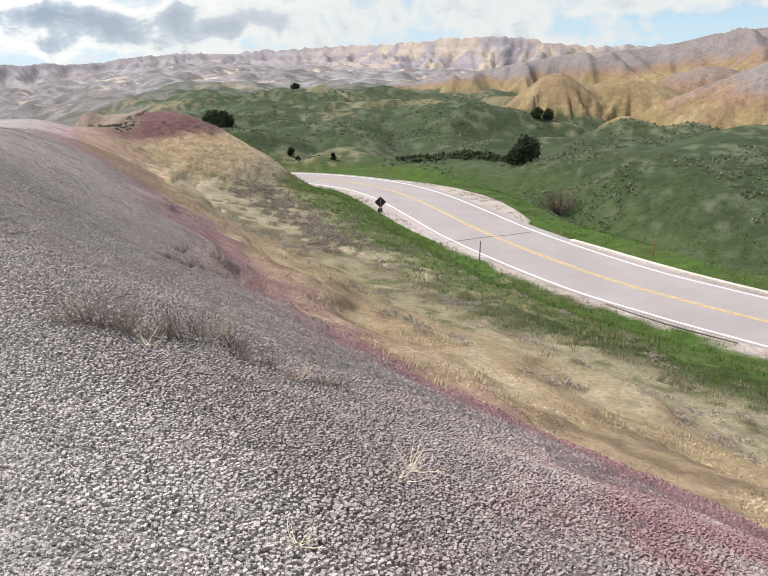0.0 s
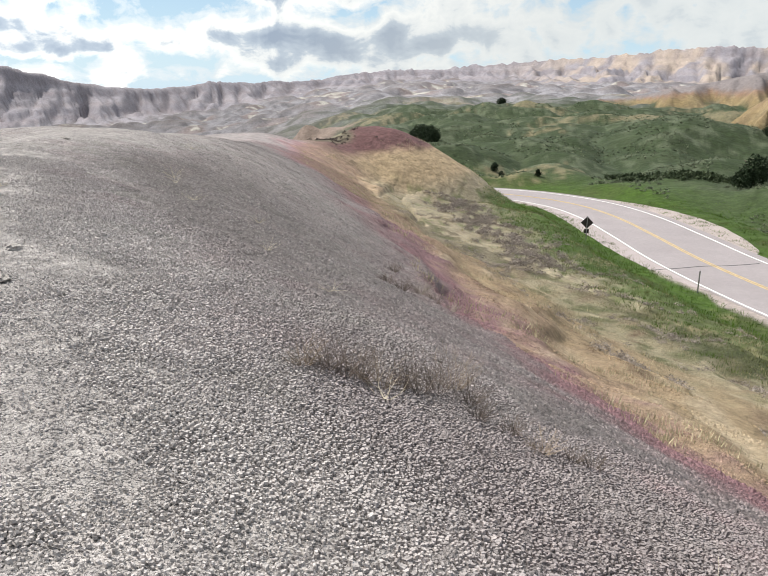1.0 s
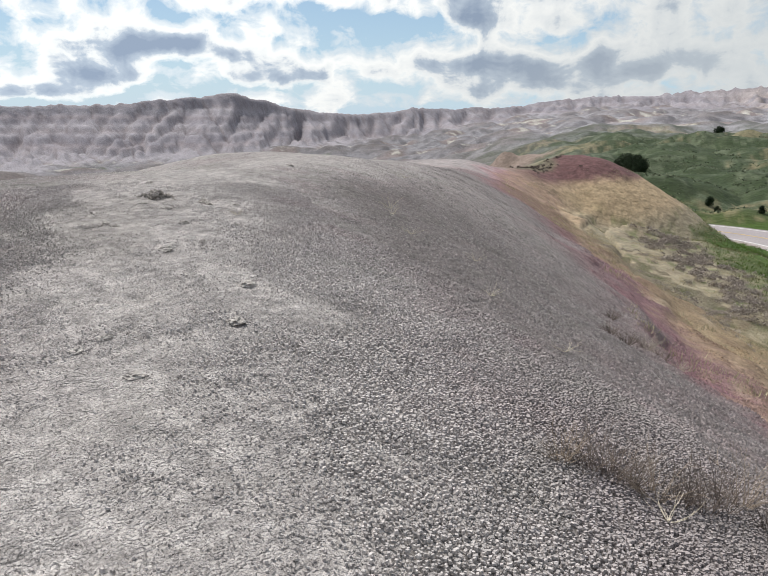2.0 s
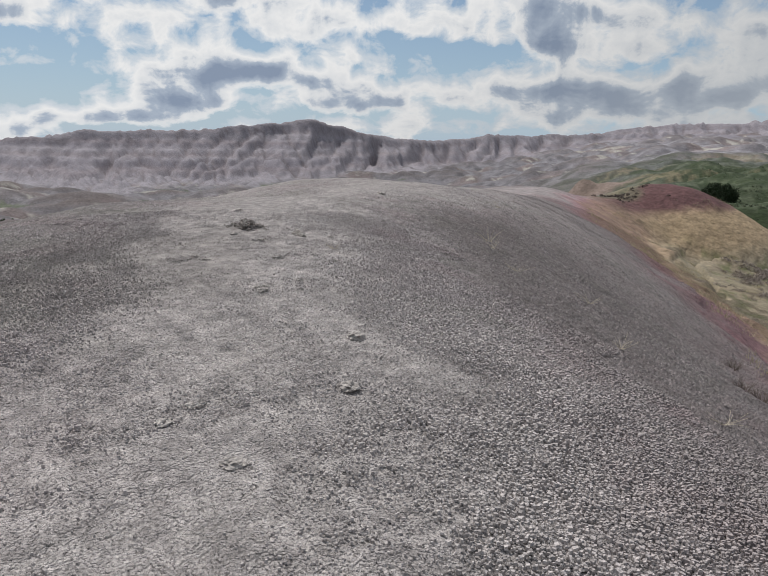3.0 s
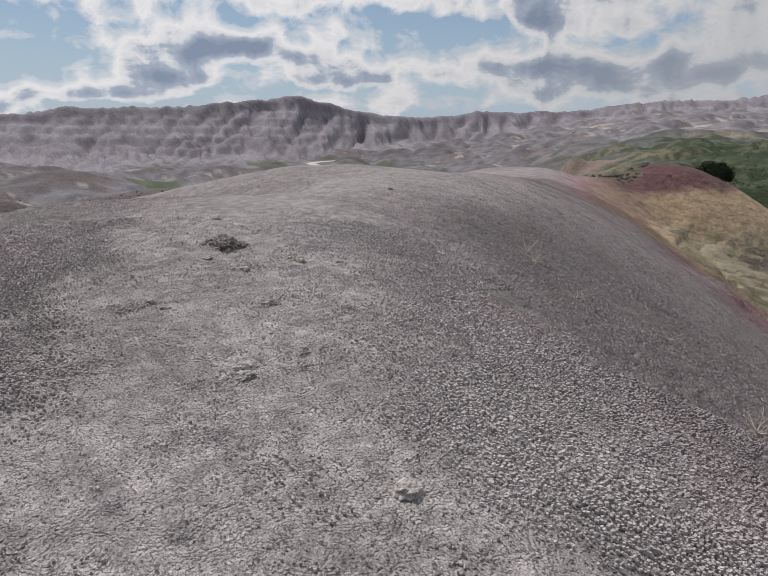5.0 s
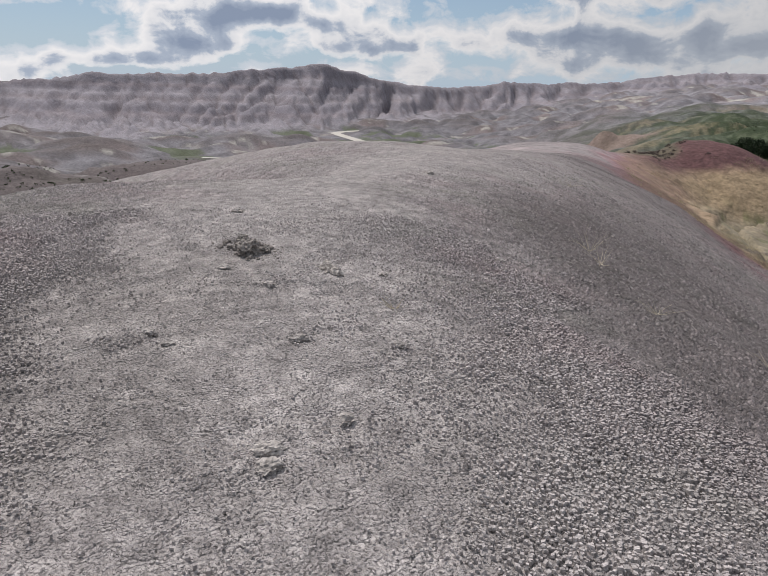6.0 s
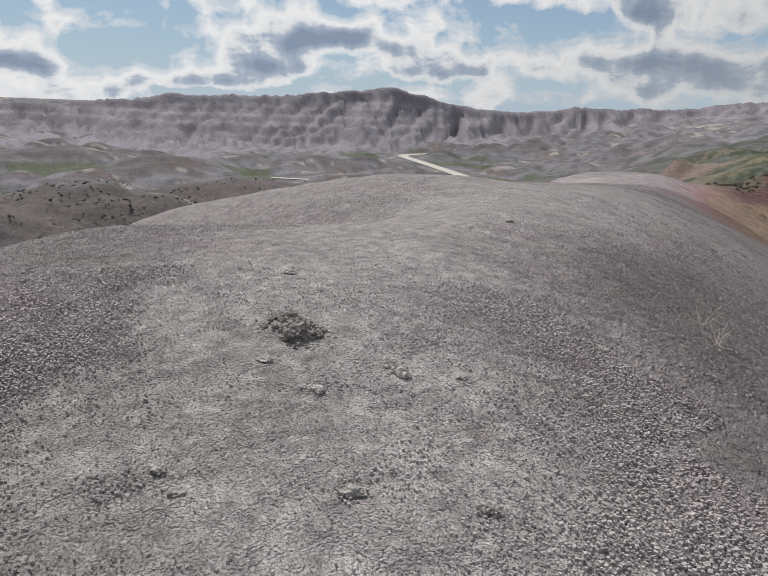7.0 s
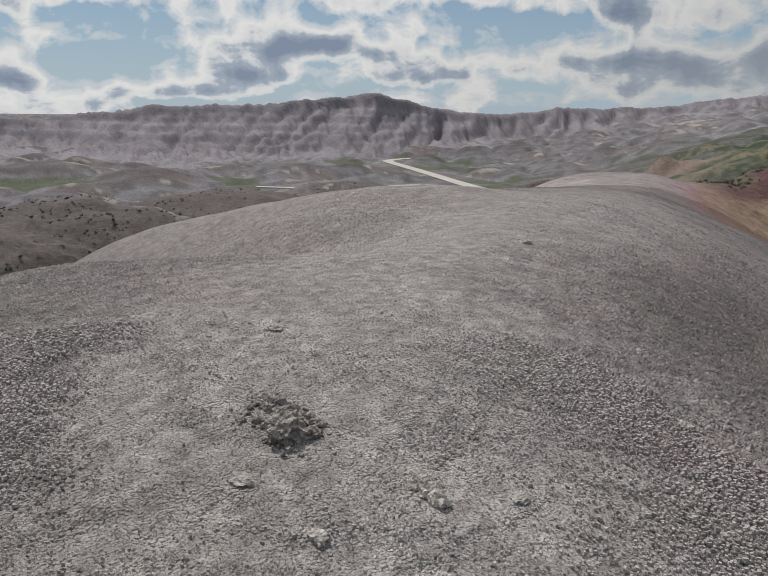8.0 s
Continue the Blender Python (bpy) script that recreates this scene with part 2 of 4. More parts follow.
def land(x, y):
    """Height of the land and its weights: grass, strata level, bare mounds' tint, wall level."""
    dx, dy = x - HOME[0], y - HOME[1]
    d = np.hypot(dx, dy)
    az = np.degrees(np.arctan2(-dx, dy))
    basin = step(13, 34, az) * step(60, 150, d)
    crest_d, crest_z = along(CREST, x, y, 130)
    west = np.where(crest_d < 0, 1.0, 0.0) * step(0, 40, -crest_d)
    basin = np.maximum(basin, west * step(12, 30, az))
    basin = np.where(az < -100, 0, basin)
    green = 1.0 + 0.026 * np.clip(d - 85, 0, None) + 0.6 * fbm(x / 22, y / 22, 5, 3) * step(20, 70, d)
    dun = -14.0 + 0.010 * np.clip(d - 450, 0, None)
    base = green * (1 - basin) + dun * basin
    # gully beyond the road
    road_d, road_z = along(ROAD, x, y)
    base = base - 3.0 * np.exp(-((road_d - 13.5) / 4.2) ** 2) * step(34, 44, y) * (1 - step(70, 84, y))
    # rolling small mounds towards the wall
    roll = np.abs(vnoise(x / 38, y / 38, 21)) * 1.5 + np.abs(vnoise(x / 17, y / 17, 22)) * 0.7
    floor = base
    wild = np.clip(basin * step(75, 160, d) + step(230, 420, d) * (1 - basin), 0, 1)
    base = base + wild * (roll - 0.4) * (6.4 + 1.8 * step(300, 600, d))
    base = base + (1 - wild) * step(70, 110, d) * 4.4 * (np.abs(vnoise(x / 24, y / 24, 23)) * 1.6 + 0.5 * np.abs(vnoise(x / 9, y / 9, 24)) - 0.4)
    for k, (a, r, top, ra, rb) in enumerate(HILLS):
        cx, cy = polar(a, r)
        m = mound(x, y, cx, cy, ra * 1.25, rb * 1.25, a, 60 + k, 0.1)
        base = smax(base, base + (top - 1.0 - 0.026 * max(r - 85, 0)) * np.clip(m, -0.2, 1), 1.0)
    for k, (a, r, top, rad) in enumerate(BROWN):
        cx, cy = polar(a, r)
        m = mound(x, y, cx, cy, rad * 1.3, rad, a, 90 + k, 0.5) + 0.09 * fbm(x / 7, y / 7, 29, 4)
        base = smax(base, -14 + (top + 14) * m, 1.2)
    z = base
    bare, tint = np.zeros(x.shape), np.zeros(x.shape)
    for k, (a, r, top, ra, rb, t) in enumerate(MOUNDS):
        cx, cy = polar(a, r)
        low = 1.0 + 0.026 * max(r - 85, 0) - 2.4
        m = mound(x, y, cx, cy, ra, rb, a, 30 + k)
        mz = low + (top - low) * m
        bare = np.maximum(bare, step(-0.4, 1.2, mz - base + 1.2 * fbm(x / 6, y / 6, 8, 3)))
        tint = np.where(mz > z, t * step(0.3, 0.85, m + 0.15 * fbm(x / 7, y / 7, 9, 3)), tint)
        z = smax(z, mz, 0.7)
    rd, rz = along(BACK_RIDGE, x, y, 120.0)
    rd = rd + 55 * (np.abs(vnoise(x / 26, y / 70, 40)) - 0.25) * np.clip(np.abs(rd) / 25, 0, 1) + 26 * (np.abs(vnoise(x / 11, y / 40, 41)) - 0.2) * np.clip(np.abs(rd) / 20, 0, 1) + 7 * np.abs(vnoise(x / 4, y / 12, 42))
    bz = rz - 0.42 * (np.sqrt(rd * rd + 150) - 12)
    bare = np.maximum(bare, step(-0.5, 2.0, bz - base))
    tint = np.where(bz > z, step(0.3, 0.7, (bz - 6) / (rz - 5) + 0.15 * fbm(x / 12, y / 12, 9, 3)), tint)
    z = smax(z, bz, 1.5)
    # the badlands wall
    wr = np.interp(az, WALL_AZ, [w[1] for w in WALL][::-1])
    wz = np.interp(az, WALL_AZ, [w[2] for w in WALL][::-1])
    width = wr * (0.26 + 0.07 * step(36, 50, az))
    arc = np.radians(az) * wr
    bend = 30 * fbm(x / 120, y / 120, 50, 3)
    size = wr / 560
    full = wz - 3.5 - floor
    out = np.clip(wr - d + 10 * fbm(x / 60, y / 60, 59, 2), -40, None)                         # metres in front of the crest
    ahead = np.clip(out, 0, None)
    reach = width * (1.0 + 0.55 * vnoise(arc / (75 * size) + 3, 0 * arc + 0.5, 52))
    rel = full * (1 - 0.10 * step(0, 14 * size, ahead)) * (1 - np.clip(ahead / reach, 0, 2) ** 1.15)
    hollow = np.zeros(x.shape)
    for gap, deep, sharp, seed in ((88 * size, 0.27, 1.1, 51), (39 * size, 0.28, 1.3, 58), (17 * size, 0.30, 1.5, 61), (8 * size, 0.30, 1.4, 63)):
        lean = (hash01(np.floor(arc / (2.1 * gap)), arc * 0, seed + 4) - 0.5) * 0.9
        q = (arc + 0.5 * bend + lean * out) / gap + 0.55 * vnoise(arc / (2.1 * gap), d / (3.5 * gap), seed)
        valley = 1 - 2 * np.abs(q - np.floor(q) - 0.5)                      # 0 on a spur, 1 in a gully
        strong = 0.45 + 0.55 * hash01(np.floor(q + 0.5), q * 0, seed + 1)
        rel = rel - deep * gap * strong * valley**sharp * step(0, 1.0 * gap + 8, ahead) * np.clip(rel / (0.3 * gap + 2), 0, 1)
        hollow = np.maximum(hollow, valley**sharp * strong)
    g3 = 1 - np.clip(np.abs(vnoise((arc + 0.5 * bend) / (7 * size), d / (34 * size), 53)) * 2.2, 0, 1)
    rel = np.minimum(rel, full)
    rel = rel - 0.8 * g3 * np.clip(rel / 6, 0, 1)
    rel = rel + 0.55 * np.sin(1.15 * rel + 1.5 * fbm(x / 40, y / 40, 57, 2)) * np.clip(rel / 5, 0, 1)      # beds stand out as small ledges
    tooth = (1 - np.abs(vnoise(arc / 6, d / 30, 54)) * 1.7) ** 2 * 1.7 + (1 - np.abs(vnoise(arc / 19, d / 70, 55)) * 1.5) ** 2 * 3.0
    spires = np.clip(tooth, 0, 6) * step(0.84, 1.0, rel / np.clip(full, 1, None)) * np.clip(wz / 40, 0.4, 1)
    pe = np.clip(rel / np.clip(full, 1, None), 0, 1)
    wall = floor + np.clip(rel, 0, None) + spires
    wall = wall - step(0, 40, -out) * 12
    lev = np.where(wall > z - 0.5, pe, 0)
    z = np.where(pe > 0, smax(z, wall, 0.8), z)
    # the near ridge, its spur and its knob
    w = 3.6
    wob = 0.35 * fbm(x / 3.1, y / 3.1, 2, 3) * step(2.0, 6.0, np.abs(crest_d)) + 0.9 * fbm(x / 11, y / 11, 3, 2) * step(4, 10, np.abs(crest_d))
    run = x * AX + y * AY
    right = 0.59 * (np.sqrt(crest_d**2 + w * w) - w) - 0.19 * 1.5 * np.logaddexp(0, (crest_d - 8.0) / 1.5) * (1 - step(9, 22, run))
    right = right + 0.45 * step(5, 9.5, crest_d)
    ld = np.abs(crest_d)
    left = 0.70 * 1.1 * np.logaddexp(0, (ld - 5.9) / 1.1) + 0.008 * np.clip(ld, 0, 8) ** 2
    ridge = crest_z - np.where(crest_d > 0, right, left) + wob * 0.5
    ridge = ridge + step(5.5, 8, crest_d) * (0.20 * vnoise(ridge * 1.25 + 0.12 * run, run / 7, 46) + 0.11 * vnoise(ridge * 2.6 + 0.2 * run, run / 3.5, 47) + 0.10 * fbm(x / 0.9, y / 0.9, 45, 2))
    q = ridge * 0.62 + 0.085 * run + 0.35 * fbm(run / 6, crest_d / 2.5, 44, 3)
    q = q - np.floor(q)
    ridge = ridge + 0.34 * (step(0, 0.14, q) - q) * step(6, 8.5, crest_d) * step(-0.15, 0.25, vnoise(run / 5, ridge, 43) + 0.1)
    apron = np.where(crest_d > 12, 1.2 + 0.2 * (26 - crest_d) + 0.35 * fbm(x / 3, y / 3, 39, 3) - 0.4 * np.clip(y - 62, 0, None), -50.0)
    ridge = np.where(crest_d > 12, smax(ridge, apron, 0.6), ridge)
    vd, vz = along(GULLY, x, y, 12)
    ridge = ridge - vz * np.exp(-((vd / 1.9) ** 2)) * (np.abs(vd) < 900)
    sd, sz = along(SPUR, x, y)
    spur = sz - 0.62 * (np.sqrt(sd * sd + 9) - 3) + 0.2 * fbm(x / 5, y / 5, 4, 3)
    kq = np.hypot((x - KNOB[0]) / np.where(x < KNOB[0], 1.4, 1.25), y - KNOB[1])
    knob = 8.95 - 0.95 * (np.sqrt(kq * kq + 20.0) - 4.47) + 0.22 * fbm(x / 4, y / 4, 6, 3)
    knob = knob - 0.9 * np.exp(-(((x - KNOB[0] + 4.2) / 1.3) ** 2) - ((y - KNOB[1] + 2.5) / 3.0) ** 2)      # hollow at its shoulder
    near = smax(smax(ridge, spur, 0.8), knob, 0.5)
    own = near - z
    z = smax(z, near, 1.6)
    # the roads lie level
    wide = 3.4 * np.exp(-(((y - 70) / 9.0) ** 2)) * (road_d > 0)
    cut = 1 - step(5.6, 9.5, np.abs(road_d) - wide)
    z = z * (1 - cut) + (road_z - 0.02) * cut
    for line in (FAR_ROAD, SIDE_ROAD):
        fd, fz = along(line, x, y)
        cut = 1 - step(6, 22, np.abs(fd))
        z = z * (1 - cut) + fz * cut
    return z, dict(basin=basin, own=own, bare=bare, tint=tint, wall=lev, wild=wild, d=d, az=az, road=road_d, crest=crest_d, base=base, roll=roll, gully=hollow)


def lerp3(a, b, t):
    return a + (b - a) * t[:, None]


def ground_colour(x, y, z, m):
    """Colour of soil, rock and grass cover from the beds and what grows on them, with painted shade and haze."""
    n1, n2, n3 = fbm(x / 2.1, y / 2.1, 70, 4), fbm(x / 9, y / 9, 71, 4), fbm(x / 45, y / 45, 72, 3)
    col = lambda *c: np.array(c)[None, :] * np.ones((len(x), 1))
    grey, pink, orange, yellow, cream = col(0.425, 0.382, 0.374), col(0.29, 0.172, 0.185), col(0.43, 0.305, 0.222), col(0.38, 0.285, 0.18), col(0.335, 0.295, 0.195)
    red = col(0.115, 0.060, 0.060)
    # green valley
    g1, g2 = col(0.042, 0.076, 0.010), col(0.052, 0.069, 0.019)
    hills = step(9, 18, np.abs(m["road"]))
    c = lerp3(g1, g2, step(-0.25, 0.3, n2 + n3))
    c = lerp3(c, col(0.026, 0.037, 0.018), hills * 0.85)
    c = lerp3(c, col(0.090, 0.106, 0.064), 0.8 * step(0.02, 0.42, fbm(x / 2.4, y / 2.4, 67, 4) + 0.55 * n2) * step(8, 20, np.abs(m["road"])))
    # dark brush in the folds and the gully, deepened for the shade there
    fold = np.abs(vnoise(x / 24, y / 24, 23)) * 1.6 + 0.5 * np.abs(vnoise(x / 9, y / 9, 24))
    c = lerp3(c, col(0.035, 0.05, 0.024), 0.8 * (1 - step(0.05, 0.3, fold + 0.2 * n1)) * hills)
    c = lerp3(c, col(0.045, 0.066, 0.024), 0.85 * np.exp(-(((m["road"] - 14) / 4) ** 2)) * step(-0.3, 0.2, n1 + 0.3))
    c = lerp3(c, col(0.042, 0.056, 0.026), 0.9 * step(0.1, 0.45, -n2 + 0.5 * n1) * step(12, 30, np.abs(m["road"])))
    c = lerp3(c, col(0.22, 0.18, 0.11), 0.55 * step(0.2, 0.4, n3 + 0.4 * n1))
    # basin and foothills
    # greys leaning to lilac, with the haze of the distance in their colour
    dun = lerp3(col(0.150, 0.140, 0.150), col(0.26, 0.248, 0.266), step(-0.3, 0.3, n2))
    dun = lerp3(dun, col(0.20, 0.145, 0.13), 0.6 * step(0.05, 0.4, n3))
    dun = lerp3(dun, col(0.10, 0.125, 0.055), 0.75 * step(0.18, 0.30, -n3 + 0.3 * n2) * (1 - step(500, 800, m["d"])) * (1 - step(-12.6, -11.4, z)))
    dun = lerp3(dun, col(0.145, 0.117, 0.112), 0.85 * step(-12.5, -9, z + n1) * m["basin"] * (1 - step(260, 420, m["d"])))
    dun = lerp3(dun, col(0.44, 0.42, 0.38), 0.8 * step(0.3, 0.42, n3 * 0.6 - n2 * 0.6))
    dun = lerp3(dun, col(0.36, 0.34, 0.32), 0.7 * (1 - step(0.06, 0.22, m["roll"] + 0.1 * n1)) * step(-0.2, 0.2, n3))
    dun = lerp3(dun, col(0.135, 0.112, 0.108), 0.6 * step(0.55, 0.95, m["roll"] + 0.25 * n2))
    dun = dun * (1 - 0.24 * m["basin"])[:, None]
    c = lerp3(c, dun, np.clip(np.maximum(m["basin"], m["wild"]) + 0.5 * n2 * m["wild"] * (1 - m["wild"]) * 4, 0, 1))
    for a, tone in ((31.6, (0.095, 0.078, 0.073)), (21.8, (0.215, 0.16, 0.135))):
        cx, cy = polar(a, 225)
        c = lerp3(c, col(*tone), 0.85 * (1 - step(11, 17, np.hypot(x - cx, y - cy) + 4 * n1)))
    # bare mounds
    # dark rills put into the colour as shade of the mounds' gullies
    rill = step(0.1, 0.45, np.abs(fbm(x / 3.5, y / 3.5, 76, 3)))
    by = lerp3(col(0.205, 0.152, 0.078), col(0.265, 0.205, 0.115), step(-0.1, 0.5, n2))
    by = lerp3(by, col(0.15, 0.112, 0.065), 0.7 * rill)
    by = lerp3(by, col(0.205, 0.125, 0.092), step(0.05, 0.5, m["tint"]) * 0.85)
    by = lerp3(by, col(0.175, 0.152, 0.152), step(0.45, 0.9, m["tint"]))
    c = lerp3(c, by, m["bare"])
    # wall: distant haze is painted in as a lilac tint
    w = m["wall"]
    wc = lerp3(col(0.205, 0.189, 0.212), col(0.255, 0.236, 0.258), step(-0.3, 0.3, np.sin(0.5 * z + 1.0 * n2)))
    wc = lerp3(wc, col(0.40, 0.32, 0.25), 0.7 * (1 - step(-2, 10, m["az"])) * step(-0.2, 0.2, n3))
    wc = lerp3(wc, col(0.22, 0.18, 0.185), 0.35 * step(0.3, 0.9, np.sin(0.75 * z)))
    # gullies darkened for their shade as well as the scrub in them
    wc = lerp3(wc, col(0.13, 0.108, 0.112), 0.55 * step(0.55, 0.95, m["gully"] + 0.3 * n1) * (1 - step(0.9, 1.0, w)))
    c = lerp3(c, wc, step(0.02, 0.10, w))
    # near ridge: beds rise gently to the north
    zs = z + 0.010 * (y - 9) + 0.5 * n2 + 0.9 * fbm(x / 3.4, y / 3.4, 78, 4) + 0.55 * fbm(x / 0.5, y / 0.5, 79, 3)
    run = x * AX + y * AY
    zs = zs - 0.1 - 0.75 * (1 - step(2.5, 6.0, run)) + 0.5 * step(11, 16, run) - 0.4 * step(17, 27, y) * step(2.5, 5, m["crest"]) - 0.5 * step(36, 47, y) * step(1.5, 4.5, m["crest"])
    ns = lerp3(lerp3(cream, yellow, step(3.0, 4.8, zs)), orange, step(5.9, 7.6, zs) * 0.9)
    # streaks along the beds; the dark ones also stand for shaded ledge faces
    lines = vnoise(z * 3.2 + 0.3 * run, run / 4, 48) + 0.7 * vnoise(z * 7 + 0.5 * run, run / 2, 49)
    ns = lerp3(ns, col(0.21, 0.145, 0.10), 0.75 * step(0.1, 0.5, lines + 0.3 * n1) * step(3, 6, m["crest"]))
    ns = lerp3(ns, col(0.58, 0.48, 0.35), 0.5 * step(0.15, 0.5, -lines) * step(3, 6, m["crest"]))
    ns = lerp3(ns, pink, 0.5 * step(7.0, 7.6, zs) + 0.5 * step(7.5, 7.9, zs))
    # beyond y 20 the grey is darkened in place of the missing crumbs' shade
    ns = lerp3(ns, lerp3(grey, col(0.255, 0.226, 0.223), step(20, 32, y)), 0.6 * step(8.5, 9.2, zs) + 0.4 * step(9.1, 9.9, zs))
    blot = fbm(x / 1.1, y / 1.1, 65, 4)
    top = step(9.2, 9.8, zs) * (1 - step(20, 32, y))
    ns = lerp3(ns, col(0.41, 0.345, 0.338), top * 0.55 * step(0.08, 0.4, blot))
    ns = lerp3(ns, col(0.37, 0.35, 0.318), top * 0.5 * step(0.08, 0.4, -blot + 0.4 * n1))
    ns = lerp3(ns, col(0.27, 0.245, 0.24), top * 0.5 * step(0.1, 0.45, fbm(x / 0.35, y / 0.35, 66, 3)))
    ns = lerp3(ns, col(0.20, 0.172, 0.125), 0.75 * step(34, 42, y) * (1 - step(4.2, 5.5, z)))
    ns = lerp3(ns, col(0.235, 0.155, 0.118), 0.8 * step(24, 38, y) * step(4.5, 6.0, z) * (1 - step(8.2, 8.8, zs)))
    kx, ky = KNOB
    kd = np.hypot(x - kx, y - ky)
    ns = lerp3(ns, yellow * 0.85, (1 - step(8, 11, kd)) * (1 - step(6.6, 7.4, z)))
    ns = lerp3(ns, col(0.20, 0.14, 0.105), 0.8 * (1 - step(9, 12, kd)) * (1 - step(-1, 3, x - kx + 1.5 * n1)))
    ns = lerp3(ns, red, (1 - step(6, 10, kd + 2 * n1)) * step(6.2, 7.1, z + 0.5 * n1 + 0.10 * (kx - x)) * step(-5.0, -2.5, x - kx + 1.2 * n1))
    ns = lerp3(ns, col(0.115, 0.10, 0.07), (1 - step(1.8, 3.6, np.hypot(x - kx + 4.0, 0.6 * (y - ky + 2.2)) + 1.6 * n1)) * 0.9)
    ns = lerp3(ns, grey * 0.9, step(-1, 4, -m["crest"]) * (1 - step(40, 60, y)) * (1 - step(9.0, 10.2, zs)))
    ns = lerp3(ns, col(0.285, 0.246, 0.246), 0.8 * step(1.0, 2.6, m["crest"] + n2) * step(9.0, 9.6, zs) * (1 - step(5, 12, run)))
    worn = (1 - step(0.5, 2.4, np.abs(m["crest"] + 0.2 + 2.2 * n2))) * (1 - step(14, 22, y))
    ns = lerp3(ns, col(0.46, 0.422, 0.408), worn * step(9.4, 9.8, zs) * (1 - step(25, 40, y)))
    brown = step(0.0, 1.0, -m["crest"] + 1.0 * n2 + 0.5 * n1) * step(10.3, 11.6, run) * (1 - step(13.2, 15.5, run))
    ns = lerp3(ns, col(0.27, 0.245, 0.228), 0.45 * brown)
    # right flank darkened, standing for the shade that lies on it
    ns = lerp3(ns, col(0.235, 0.204, 0.198), 0.45 * step(1.7, 3.2, m["crest"] + n2) * step(8.0, 8.8, zs) * (0.55 + 0.45 * step(6, 9, run) + 0.5 * step(9.5, 12, run) * (1 - step(16, 22, y))) * (1 - step(26, 36, y)))
    tuft = step(0.12, 0.4, fbm(x / 1.3, y / 1.3, 75, 3) + 0.4 * n2) * (1 - step(3.2, 5.5, z)) * step(-30, 0, m["crest"])
    ns = lerp3(ns, g2 * 1.3, tuft * 0.7)
    lawn = step(-14.0, -10.5, m["road"] + 3.0 * n1 + 2.0 * n2) * (1 - step(2.6, 3.6, z)) * (m["road"] < 0)
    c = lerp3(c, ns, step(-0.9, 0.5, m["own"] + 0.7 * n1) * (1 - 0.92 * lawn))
    # gravel verge
    verge = (1 - step(4.3, 4.9, np.abs(m["road"]) + 0.7 * n1)) * (1 - m["basin"])
    c = lerp3(c, col(0.30, 0.255, 0.235), verge)
    return np.clip(c, 0.01, 0.9)


# ---- materials ----
def material(name, colour=(0.5, 0.5, 0.5), rough=0.9, metal=0.0, attribute="", grain=(), bump=(), vary=0.0):
    """grain: (scale, low, high) factors on the colour; bump: (kind, scale, metres) layers."""
    mat = bpy.data.materials.new(name)
    mat.use_nodes = True
    n, l = mat.node_tree.nodes, mat.node_tree.links
    bsdf = n["Principled BSDF"]
    bsdf.inputs["Roughness"].default_value, bsdf.inputs["Metallic"].default_value = rough, metal
    bsdf.inputs["Specular IOR Level"].default_value = 0.25
    if attribute:
        src = n.new("ShaderNodeAttribute")
        src.attribute_name = attribute
        out = src.outputs["Color"]
    else:
        src = n.new("ShaderNodeRGB")
        src.outputs[0].default_value = (*colour, 1)
        out = src.outputs[0]
    co = n.new("ShaderNodeTexCoord")

    def times(out, fac):
        m = n.new("ShaderNodeVectorMath")
        m.operation = "SCALE"
        l.new(out, m.inputs[0]), l.new(fac, m.inputs["Scale"])
        return m.outputs[0]

    for scale, low, high in grain:
        t = n.new("ShaderNodeTexNoise")
        t.inputs["Scale"].default_value, t.inputs["Detail"].default_value = scale, 4
        l.new(co.outputs["Object"], t.inputs["Vector"])
        r = n.new("ShaderNodeMapRange")
        r.inputs[1].default_value, r.inputs[2].default_value, r.inputs[3].default_value, r.inputs[4].default_value = 0.3, 0.7, low, high
        l.new(t.outputs[0], r.inputs[0])
        out = times(out, r.outputs[0])
    if vary:
        info = n.new("ShaderNodeObjectInfo")
        r = n.new("ShaderNodeMapRange")
        r.inputs[3].default_value, r.inputs[4].default_value = 1 - vary, 1 + vary
        l.new(info.outputs["Random"], r.inputs[0])
        out = times(out, r.outputs[0])
    l.new(out, bsdf.inputs["Base Color"])
    normal = None
    for kind, scale, metres in bump:
        if kind == "cells":
            t = n.new("ShaderNodeTexVoronoi")
            t.feature = "SMOOTH_F1"
            t.inputs["Smoothness"].default_value = 0.25
            sock = "Distance"
            metres = -metres
        else:
            t = n.new("ShaderNodeTexNoise")
            t.inputs["Detail"].default_value = 5
            sock = 0
        t.inputs["Scale"].default_value = scale
        l.new(co.outputs["Object"], t.inputs["Vector"])
        b = n.new("ShaderNodeBump")
        b.inputs["Distance"].default_value, b.invert = abs(metres), metres < 0
        l.new(t.outputs[sock], b.inputs["Height"])
        if normal:
            l.new(normal, b.inputs["Normal"])
        normal = b.outputs[0]
    if normal:
        l.new(normal, bsdf.inputs["Normal"])
    return mat


CLAY = material("popcorn_clay", rough=0.97, attribute="soil", grain=[(70, 0.72, 1.22), (7, 0.78, 1.22), (1.7, 0.88, 1.12)], bump=[("noise", 1.8, 0.30), ("noise", 8, 0.13), ("noise", 45, 0.02), ("cells", 62, 0.022), ("noise", 150, 0.008)])
